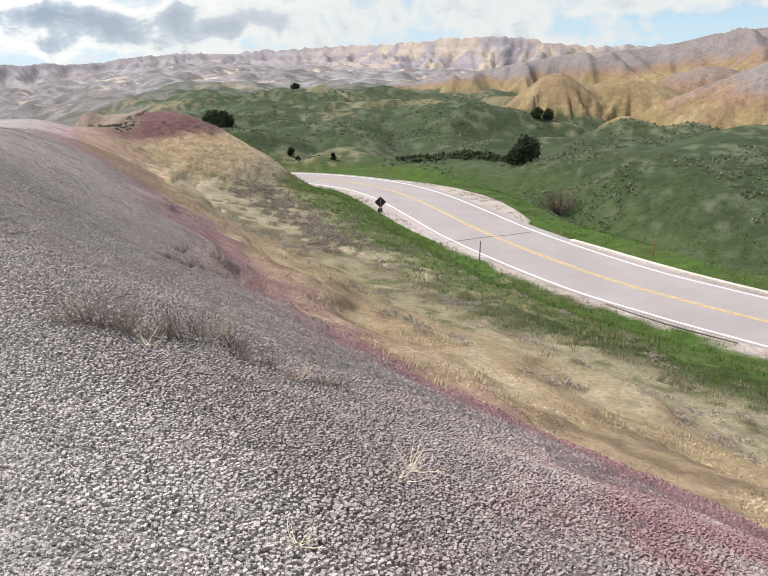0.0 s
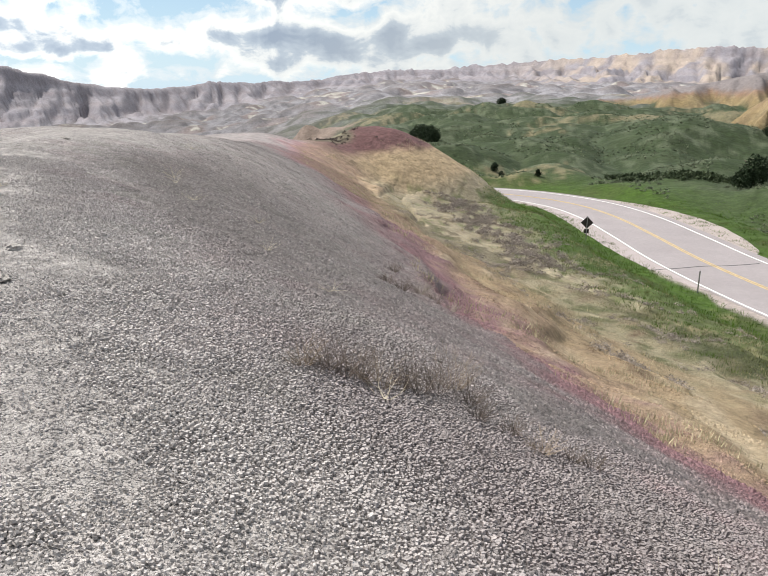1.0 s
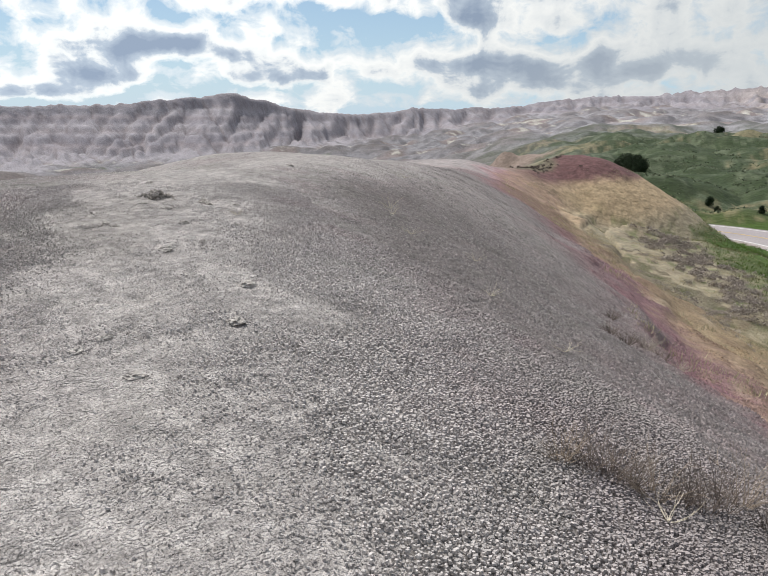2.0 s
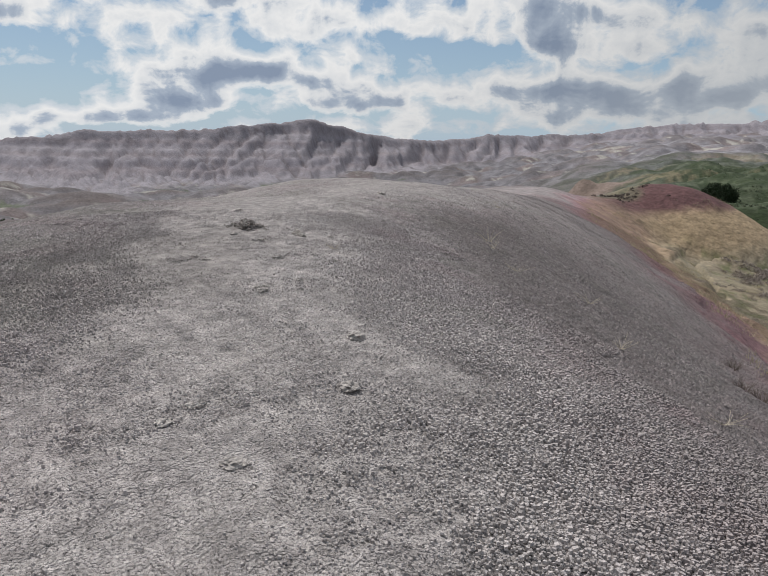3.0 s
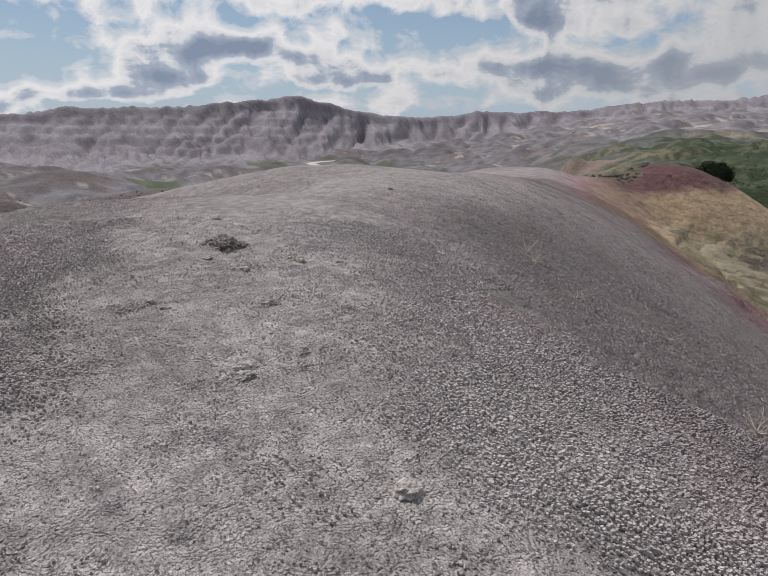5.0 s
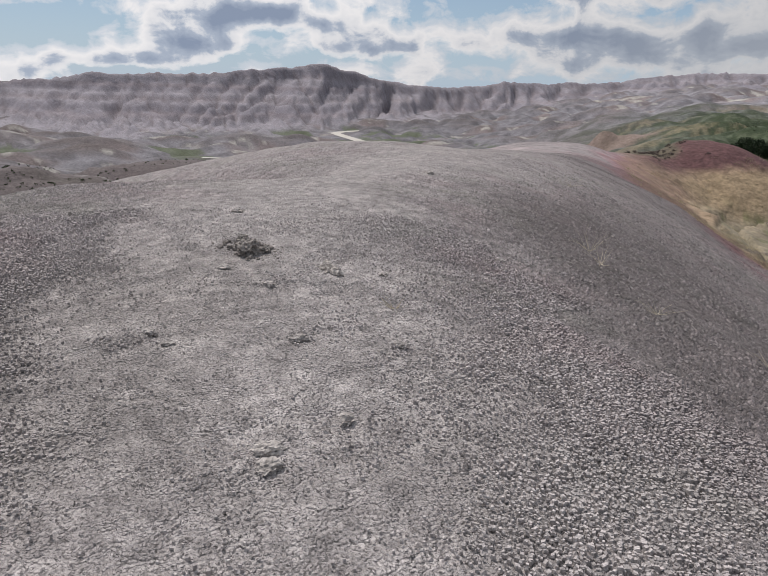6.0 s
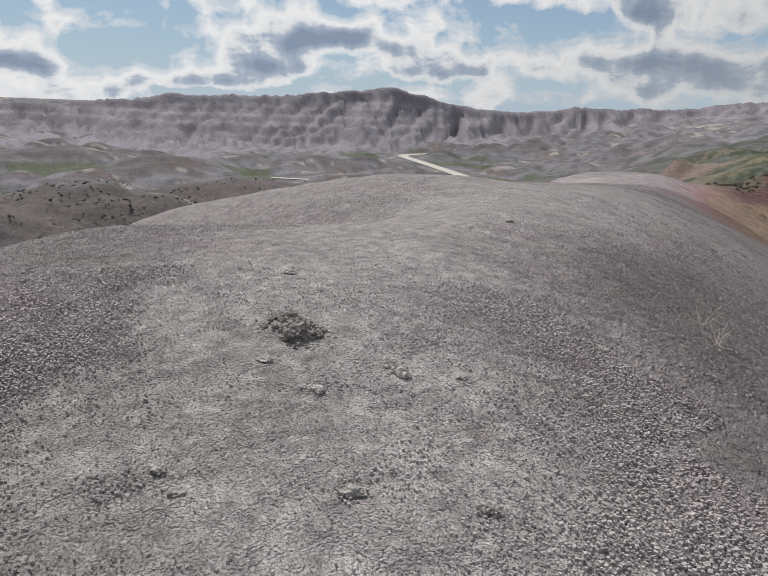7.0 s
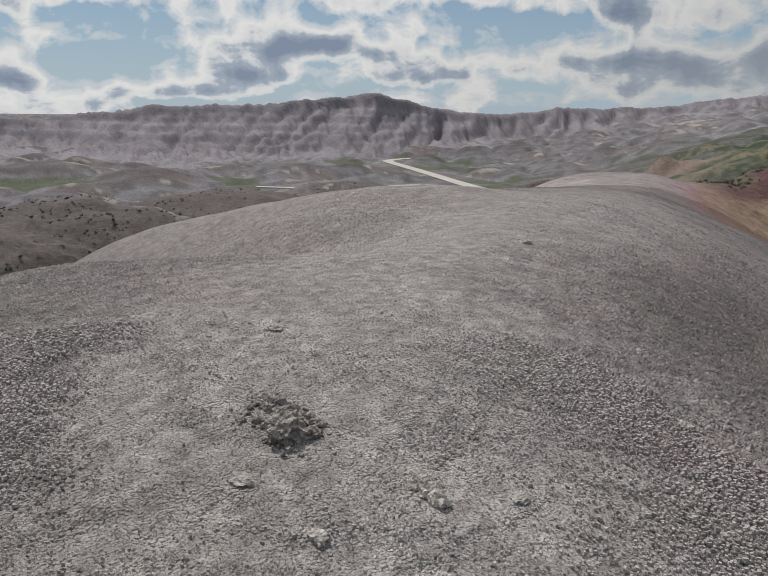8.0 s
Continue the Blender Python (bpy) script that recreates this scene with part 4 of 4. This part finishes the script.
def bare_shrub(x, y, wide, tall, seed, mat, label, name="bare_shrub", category="shrub", count=26, thick=0.02):
    """A leafless bush: forked stems from one root."""
    rng = random.Random(seed)
    verts, faces = [], []
    for _ in range(count):
        a = rng.uniform(0, 6.28)
        lean = rng.uniform(0.1, 0.9) * wide / tall
        stem = limb((0.08 * wide * math.cos(a), 0.08 * wide * math.sin(a), 0), (math.cos(a) * lean, math.sin(a) * lean, 1), tall * rng.uniform(0.6, 1.1), 0.22, rng, 5)
        tube(verts, faces, stem, thick, thick * 0.35, 3)
        for _ in range(4):
            s = stem[rng.randint(1, 4)]
            b = a + rng.uniform(-1.4, 1.4)
            tube(verts, faces, limb(s, (math.cos(b), math.sin(b), rng.uniform(0.2, 1.1)), tall * rng.uniform(0.2, 0.45), 0.3, rng, 3), thick * 0.5, thick * 0.2, 3)
    ob = soup(name, verts, faces, mat)
    ob.location = (x, y, height(x, y) - 0.02)
    return tagged(ob, label, category)


bare_shrub(15.0, 68.8, 3.2, 2.9, 5, BARK, "bare brown twiggy shrub in the gully beyond the road", count=90, thick=0.022)

# weeds on the near slope
WEEDS = [(-4.15, 6.62, 0.26), (-4.02, 6.70, 0.30), (-3.9, 6.72, 0.36), (-3.8, 6.80, 0.30), (-3.66, 6.80, 0.34), (-3.55, 6.92, 0.30), (-3.42, 7.02, 0.36), (-3.34, 7.22, 0.40), (-3.26, 7.45, 0.36), (-3.1, 7.3, 0.3),
         (-3.0, 7.0, 0.22), (-2.75, 6.95, 0.2), (-2.55, 6.85, 0.2), (-2.35, 6.95, 0.18), (-2.2, 7.0, 0.16)]
for k, (x, y, tall) in enumerate(WEEDS):
    tagged(bare_shrub(x, y, tall * 1.1, tall, 100 + k, TWIG if k % 4 else DRY, "dry grey weed with thin leafless stalks in crumbly clay", "dry_weed", "weed", 24, 0.0026), group="dry weeds")
for k, (x, y, tall) in enumerate(((-5.4, 14.1, 0.45), (-5.2, 14.6, 0.5), (-5.6, 13.8, 0.4), (-5.25, 15.4, 0.5), (-5.0, 15.0, 0.45), (-4.8, 15.6, 0.4), (-6.3, 16.8, 0.4))):
    tagged(bare_shrub(x, y, tall * 1.0, tall * 0.65, 130 + k, DRY_GREY if k % 2 else TWIG, "dry brown weed on the pink and yellow slope", "dry_weed", "weed", 34, 0.004), group="dry weeds")


def straw(x, y, reach, seed, label):
    rng = random.Random(seed)
    verts, faces = [], []
    for _ in range(11):
        a = rng.uniform(0, 6.28)
        pts = limb((0.01 * math.cos(a), 0.01 * math.sin(a), 0.0), (math.cos(a), math.sin(a), rng.uniform(0.2, 1.3)), reach * rng.uniform(0.6, 1.2), 0.28, rng, 6)
        pts = [Vector((p.x, p.y, max(p.z, 0.012))) for p in pts]
        tube(verts, faces, pts, 0.0022, 0.001, 3)
    ob = soup("dry_grass_tuft", verts, faces, STRAW)
    ob.location = (x, y, height(x, y) + 0.008)
    return tagged(ob, label, "dry grass", "dry grass tufts")


for k, (x, y, reach) in enumerate(((-1.79, 5.15, 0.24), (-1.72, 5.35, 0.26), (-3.55, 6.55, 0.2), (-2.2, 4.2, 0.14), (-9.62, 13.75, 0.32), (-9.3, 13.3, 0.25), (-11.9, 18.2, 0.3), (-8.3, 12.2, 0.22), (-6.2, 10.4, 0.2), (-5.0, 9.4, 0.22), (-7.4, 12.6, 0.25), (-9.1, 9.3, 0.12))):
    straw(x, y, reach, 200 + k, "pale straw stalks bent over grey clay crumbs")


# ---- clods ----
def lump_mesh(bm, at, size, seed, flat=0.7, detail=3):
    made = bmesh.ops.create_icosphere(bm, subdivisions=detail, radius=1.0)
    o = Vector((seed * 3.7, seed * 1.3, seed * 0.9))
    for v in made["verts"]:
        d = v.co.normalized()
        r = 1 + 0.45 * noise.noise(d * 1.3 + o) + 0.36 * noise.noise(d * 3.1 + o) + 0.24 * noise.noise(d * 7 + o)
        v.co = Vector((d.x * r * size[0], d.y * r * size[1], d.z * r * size[2] * flat)) + Vector(at)


def clod(x, y, size, seed, mat, label, name="clay_clod", group=""):
    bm = bmesh.new()
    lump_mesh(bm, (0, 0, 0), size, seed, 0.6)
    ob = part(name, bm, mat)
    ob.location = (x, y, height(x, y) + size[2] * 0.12)
    ob.rotation_euler = (0, 0, seed * 1.7)
    return tagged(ob, label, "clod", group)


def clod_heap(x, y, half_long, half_wide, count, seed, mat, label, big=()):
    """Broken clods: the given large lumps (place, size) among crumbs that thin out."""
    rng = random.Random(seed)
    base = tagged(new("clod_heap"), label, "clod heap")
    z0 = height(x, y)
    base.location = (x, y, z0)

    def lump(lx, ly, s, k):
        bm = bmesh.new()
        lump_mesh(bm, (lx, ly, height(x + lx, y + ly) - z0 + s * 0.42), (s * 1.2, s * 1.05, s), seed + k, 0.9, 4 if s > 0.06 else 3 if s > 0.025 else 2)
        part("lump", bm, mat, base)

    for k, (lx, ly, s) in enumerate(big):
        lump(lx, ly, s, k)
    for k in range(count):
        q = rng.random() ** 0.55
        a = rng.uniform(0, 6.28)
        lump(math.cos(a) * q * half_long + rng.gauss(0, 0.03), math.sin(a) * q * half_wide + rng.gauss(0, 0.02), 0.007 + 0.026 * rng.random() ** 2.5 * (1.2 - q), 40 + k)
    return base


clod_heap(-10.76, 9.52, 0.36, 0.20, 120, 300, SCAT, "dark crumbled heap of dried clods on the ridge crest", [(0.06, -0.07, 0.088), (-0.04, 0.0, 0.05), (-0.17, 0.08, 0.055), (-0.10, 0.05, 0.045), (-0.23, 0.12, 0.04), (0.16, 0.02, 0.035), (0.10, 0.10, 0.03)])
clod_heap(-9.9, 9.55, 0.13, 0.06, 16, 350, PALE_CLOD, "small pale broken clod on the ridge crest", [(-0.05, 0.01, 0.045), (0.02, -0.01, 0.04), (0.08, -0.02, 0.034)])
clod_heap(12.15, 50.5, 0.7, 0.3, 22, 380, SCAT, "dark crumbled debris on the edge of the road")
for k, (x, y, s) in enumerate(((-7.07, 7.25, 0.07), (-6.5, 6.52, 0.06), (-6.94, 5.75, 0.05), (-6.28, 5.45, 0.06), (-8.38, 7.56, 0.055), (-9.18, 8.52, 0.05), (-6.89, 5.51, 0.045), (-8.47, 7.64, 0.06), (-8.75, 8.9, 0.04),
                                (-8.41, 8.05, 0.035), (-9.91, 8.03, 0.045), (-9.68, 7.99, 0.04), (-10.01, 9.04, 0.04), (-9.61, 9.8, 0.035), (-10.53, 9.07, 0.05), (-9.48, 11.31, 0.05), (-11.9, 10.35, 0.06), (-12.47, 14.43, 0.09))):
    clod(x, y, (s * 1.1, s * 0.85, s * 0.7), 400 + k, CLOD, "weathered grey clay clod lying on the crest", group="loose clods")


# ---- uncountable small cover ----
def heights(x, y):
    return land(np.asarray(x, float), np.asarray(y, float))


def fast_mesh(name, verts, faces, colour, mat, smooth=False):
    me = bpy.data.meshes.new(name)
    n = faces.shape[1]
    me.vertices.add(len(verts))
    me.vertices.foreach_set("co", verts.astype(np.float32).ravel())
    me.loops.add(faces.size)
    me.loops.foreach_set("vertex_index", faces.astype(np.int32).ravel())
    me.polygons.add(len(faces))
    me.polygons.foreach_set("loop_start", np.arange(0, faces.size, n, dtype=np.int32))
    me.update(calc_edges=True)
    me.polygons.foreach_set("use_smooth", np.full(len(faces), smooth))
    at = me.attributes.new("soil", "FLOAT_COLOR", "POINT")
    at.data.foreach_set("color", np.concatenate([colour, np.ones((len(verts), 1))], 1).astype(np.float32).ravel())
    me.materials.append(mat)
    return new(name, me)


def crumb_field(u, v, size, rng, tops, fill, name, label, least=7.2):
    """Angular crumbs at the given places along and across the crest."""
    x, y = HOME[0] + u * AX + v * BX, HOME[1] + u * AY + v * BY
    z, m = heights(x, y)
    keep = (z > least) & (m["own"] > 0)
    x, y, z = x[keep], y[keep], z[keep]
    m = {key: val[keep] for key, val in m.items()}
    col = ground_colour(x, y, z, m)
    n2 = fbm(x / 1.6, y / 1.6, 80, 3)
    coarse = step(0.5, 2.2, np.abs(m["crest"] + 0.3) + 1.3 * n2)
    patch = fbm(x / 0.45, y / 0.45, 88, 3)
    s = size * (0.60 + 0.45 * coarse + 0.2 * patch) * (0.7 + 0.65 * rng.random(len(x)) ** 1.5) * np.where(rng.random(len(x)) < 0.025, 1.45, 1.0)
    keep = rng.random(len(x)) < 0.05 + 1.1 * coarse + (0.9 * np.clip(patch - 0.1, 0, 1) + 0.5 * np.clip(fbm(x / 1.3, y / 1.3, 89, 2), 0, 1)) * fill
    x, y, z, s, col, coarse = x[keep], y[keep], z[keep], s[keep], col[keep], coarse[keep]
    k = len(x)
    n = 4 if tops else 5
    ang = np.arange(n) * 2 * np.pi / n
    turn = rng.uniform(0, 6.28, (k, 1))
    rad = rng.uniform(0.75, 1.3, (k, n))
    rad2 = rad * rng.uniform(0.68, 0.96, (k, n))
    stretch = rng.uniform(0.9, 1.2, (k, 1))
    c1, s1 = np.cos(ang + turn), np.sin(ang + turn)
    low = np.stack([c1 * rad * stretch, s1 * rad, np.full((k, n), -0.5)], -1)
    tilt, way = rng.uniform(0, 0.42, (k, 1)), rng.uniform(0, 6.28, (k, 1))
    mid = np.stack([c1 * rad2 * stretch, s1 * rad2, rng.uniform(0.5, 1.15, (k, 1)) + tilt * np.cos(ang + turn - way) + rng.uniform(-0.1, 0.1, (k, n))], -1)
    top = np.stack([rng.uniform(-0.5, 0.5, k), rng.uniform(-0.5, 0.5, k), rng.uniform(0.35, 0.7, k)], -1)[:, None, :]
    one = []
    for i in range(n):
        j = (i + 1) % n
        one += [(i, j, n + j), (i, n + j, n + i)] if tops else [(i, j, n)]
    if tops:
        one += [(4, 5, 6), (4, 6, 7)]
    shape = np.concatenate([low, mid] if tops else [low, top], 1)
    count = shape.shape[1]
    verts = shape * s[:, None, None] + np.stack([x, y, z + 0.004 + 0.008 * coarse], -1)[:, None, :]
    faces = (np.arange(k)[:, None, None] * count + np.array(one)[None]).reshape(-1, 3)
    tone = np.repeat(col * rng.uniform(0.70, 1.30, (k, 1)), count, 0)
    ob = fast_mesh(name, verts.reshape(-1, 3), faces, tone, CRUMB)
    return tagged(ob, label, "crumbs", kind="stuff")


def crumbs():
    """Popcorn crumbs of swelling clay, thick on the flanks and small on the trodden crest."""
    rng = np.random.default_rng(5)

    def net(u0, u1, v0, v1, gap):
        gu, gv = np.meshgrid(np.arange(u0, u1, gap), np.arange(v0, v1, gap))
        return gu.ravel() + rng.uniform(-0.48, 0.48, gu.size) * gap, gv.ravel() + rng.uniform(-0.48, 0.48, gu.size) * gap

    def inner(u, v):
        ragged = 0.25 * np.sin(2.3 * u) + 0.2 * np.sin(5.1 * u + 1)
        return (u > 0.3 + 0.3 * ragged) & (u < 13.4) & np.where(u < 4.6, (v > np.where(u < 1.1, 1.2, -0.9 - 0.5 * (u - 1))) & (v < 4.2 + np.clip(3.5 - u, 0, 0.7) + ragged), (v < 4.2 - 0.30 * (u - 4.6) + ragged) & (v > -2.6 + ragged))

    u, v = net(0.3, 13.4, -3.0, 5.2, 0.0226)
    sel = inner(u, v)
    crumb_field(u[sel], v[sel], 0.0098, rng, True, 0.62, "clay_crumbs", "grey popcorn clay crumbs lying thick over the ridge")
    u, v = net(0.0, 23.0, -7.5, 10.5, 0.051)
    sel = ~inner(u, v) & (rng.random(len(u)) < 1.2 - 0.07 * np.hypot(u - 7, v))
    crumb_field(u[sel], v[sel], 0.0155, rng, False, 0.5, "outer_crumbs", "grey and pink clay crumbs over the outer slopes")
    # loose grains in drifts on the trodden crest
    u, v = rng.uniform(1.2, 13, 90000), rng.uniform(-2.4, 2.0, 90000)
    drift = fbm(u / 0.5, v / 0.5, 101, 4) + 0.6 * fbm(u / 2, v / 2, 102, 2)
    sel = drift > 0.02 + 0.16 * rng.random(len(u))
    crumb_field(u[sel], v[sel], 0.0105, rng, False, 9.0, "loose_grains", "small loose clay grains drifted over the trodden crest")
    # loose clods along the ledges of the yellow slope
    u, v = rng.uniform(-6, 44, 90000), rng.uniform(5.0, 15.5, 90000)
    x, y = HOME[0] + u * AX + v * BX, HOME[1] + u * AY + v * BY
    sel = fbm(u / 2.2, v / 0.6, 99, 4) + 0.25 * fbm(u / 6, v / 3, 98, 2) > 0.10 + 0.004 * u
    crumb_field(u[sel], v[sel], 0.024, rng, False, 1.0, "slope_clods", "loose tan and pink clods over the cut slope", 2.6)


def blades(name, x, y, z, tall, wide, colour, label, category, per=5, seed=1, mat=None):
    rng = np.random.default_rng(seed)
    n = len(x) * per
    bx, by, bz = np.repeat(x, per), np.repeat(y, per), np.repeat(z, per)
    h, w = np.repeat(tall, per) * rng.uniform(0.6, 1.2, n), np.repeat(wide, per)
    a, lean = rng.uniform(0, 6.28, n), rng.uniform(0.1, 0.7, n)
    ox, oy = bx + np.cos(a) * w * rng.random(n), by + np.sin(a) * w * rng.random(n)
    half = 0.06 * h + 0.004
    t = rng.uniform(0, 6.28, n)
    p0 = np.stack([ox - np.cos(t) * half, oy - np.sin(t) * half, bz - 0.03], -1)
    p1 = np.stack([ox + np.cos(t) * half, oy + np.sin(t) * half, bz - 0.03], -1)
    p2 = np.stack([ox + np.cos(a) * lean * h, oy + np.sin(a) * lean * h, bz + h], -1)
    verts = np.stack([p0, p1, p2], 1).reshape(-1, 3)
    c = np.repeat(np.repeat(colour, per, 0) * rng.uniform(0.75, 1.25, (n, 1)), 3, 0)
    ob = soup(name, verts.tolist(), np.arange(3 * n).reshape(-1, 3).tolist(), mat or GRASS, None, np.concatenate([c, np.ones((len(c), 1))], 1))
    return tagged(ob, label, category, kind="stuff")


def verge_grass():
    rng = np.random.default_rng(8)
    x, y = rng.uniform(-16, 34, 60000), rng.uniform(10, 80, 60000)
    z, m = heights(x, y)
    clump = fbm(x / 1.7, y / 1.7, 92, 3) + 0.5 * fbm(x / 6, y / 6, 93, 2)
    near_side = (m["road"] < -4.4) & (m["road"] > -13.5 + 3.0 * clump) & (z < 3.4) & (clump > -0.4)
    far_side = (m["road"] > 4.9) & (m["road"] < 24) & (clump > 0.0)
    keep = near_side | far_side
    x, y, z, clump = x[keep], y[keep], z[keep], clump[keep]
    dry = step(-0.1, 0.35, fbm(x / 3, y / 3, 94, 3) + 0.16 * (z - 1.5))[:, None]
    col = np.array([0.074, 0.135, 0.014]) * (1 - dry) + np.array([0.15, 0.16, 0.065]) * dry
    blades("grass", x, y, z, 0.08 + 0.12 * rng.random(len(x)), np.full(len(x), 0.2), col, "bright green grass along the roadside", "grass", 5)


def slope_tufts():
    rng = np.random.default_rng(9)
    x, y = rng.uniform(-26, 12, 60000), rng.uniform(8, 76, 60000)
    z, m = heights(x, y)
    clump = fbm(x / 2.5, y / 2.5, 95, 3)
    keep = (m["crest"] > 4) & (z > 2.0) & (z < 8.2) & (m["own"] > -0.3) & (clump > 0.14 + 0.03 * (z - 3))
    x, y, z = x[keep], y[keep], z[keep]
    g = rng.random((len(x), 1))
    col = np.array([0.50, 0.43, 0.30]) * g + np.array([0.36, 0.32, 0.20]) * (1 - g)
    blades("dry_grass", x, y, z, 0.05 + 0.08 * rng.random(len(x)), np.full(len(x), 0.22), col, "sparse dry tufts on the yellow slope", "dry grass", 6, 3)


def scrub(name, x, y, size, seed, label, mat, per=40, leaf=0.10):
    """Low rounded bushes made of small leaf clumps, uncounted."""
    rng = np.random.default_rng(seed)
    z, _ = heights(x, y)
    n = len(x) * per
    c, s = np.repeat(np.stack([x, y, z], -1), per, 0), np.repeat(size, per)
    d = rng.normal(0, 1, (n, 3))
    d /= np.linalg.norm(d, axis=1, keepdims=True)
    d[:, 2] = np.abs(d[:, 2]) * 0.75
    p = c + d * s[:, None] * rng.uniform(0.35, 1.0, (n, 1)) * 0.5
    q = rng.normal(0, 1, (n, 3, 3)) * (s * leaf)[:, None, None]
    ob = soup(name, (p[:, None, :] + q).reshape(-1, 3).tolist(), np.arange(3 * n).reshape(-1, 3).tolist(), mat)
    return tagged(ob, label, "scrub", kind="stuff")


def scrubs():
    rng = np.random.default_rng(12)
    # grey brush at the foot of the cut slope
    t = rng.random(260)
    x, y = -13.6 + 9.5 * t + rng.normal(0, 1.0, 260), 62 - 21 * t + rng.normal(0, 2.0, 260)
    scrub("brush", x, y, rng.uniform(0.45, 1.0, 260), 1, "grey-brown brush at the foot of the slope", DRY_GREY, 170, 0.04)
    # tufts and small bushes along the ledges of the cut slope
    x, y = rng.uniform(-14, 9, 9000), rng.uniform(11, 58, 9000)
    z, m = heights(x, y)
    keep = (m["crest"] > 8.5) & (z > 1.9) & (z < 5.6) & (m["own"] > -0.5) & (m["road"] < -9) & (fbm(x / 2.6, y / 2.6, 103, 3) > 0.22)
    x, y = x[keep], y[keep]
    scrub("slope_brush", x, y, rng.uniform(0.15, 0.5, len(x)), 6, "brown-grey tufts of brush along the slope's ledges", DRY_GREY, 60, 0.05)
    # brush on the knob's shoulder
    kx, ky = KNOB
    x, y = kx - 3.2 + rng.normal(0, 1.2, 60), ky - 2.5 + rng.normal(0, 1.5, 60)
    scrub("knob_brush", x, y, rng.uniform(0.25, 0.6, 60), 5, "dark brush on the shoulder of the red knob", TWIG, 70, 0.06)
    # thicket in the hollow behind the road
    t = rng.random(150)
    x, y = 0.5 + 13 * t + rng.normal(0, 0.5, 150), 94.5 - 3.5 * t + rng.normal(0, 1.0, 150)
    scrub("thicket", x, y, rng.uniform(0.6, 1.7, 150), 7, "dark green thicket in the hollow behind the road", THICKET)
    # sage on the green hills
    a, d = np.radians(rng.uniform(-32, 14, 26000)), 60 + 190 * rng.random(26000) ** 1.3
    x, y = HOME[0] - d * np.sin(a), HOME[1] + d * np.cos(a)
    z, m = heights(x, y)
    keep = (m["bare"] < 0.25) & (np.abs(m["road"]) > 9) & (m["own"] < -0.6) & (fbm(x / 14, y / 14, 96, 3) > 0.02) & (m["basin"] < 0.4)
    scrub("sagebrush", x[keep], y[keep], rng.uniform(0.2, 0.55, keep.sum()), 2, "grey-green sagebrush over the grassy hills", SAGE, 14, 0.16)
    # dark spots of scrub on the basin's hills
    a, d = np.radians(rng.uniform(40, 80, 5200)), rng.uniform(70, 240, 5200)
    x, y = HOME[0] - d * np.sin(a), HOME[1] + d * np.cos(a)
    z, m = heights(x, y)
    keep = (m["own"] < -1.0) & (fbm(x / 20, y / 20, 97, 3) > 0.0)
    scrub("basin_scrub", x[keep], y[keep], rng.uniform(0.2, 0.75, keep.sum()), 3, "dark low scrub dotting the brown basin hills", THICKET, 16, 0.16)


crumbs()
verge_grass()
slope_tufts()
scrubs()
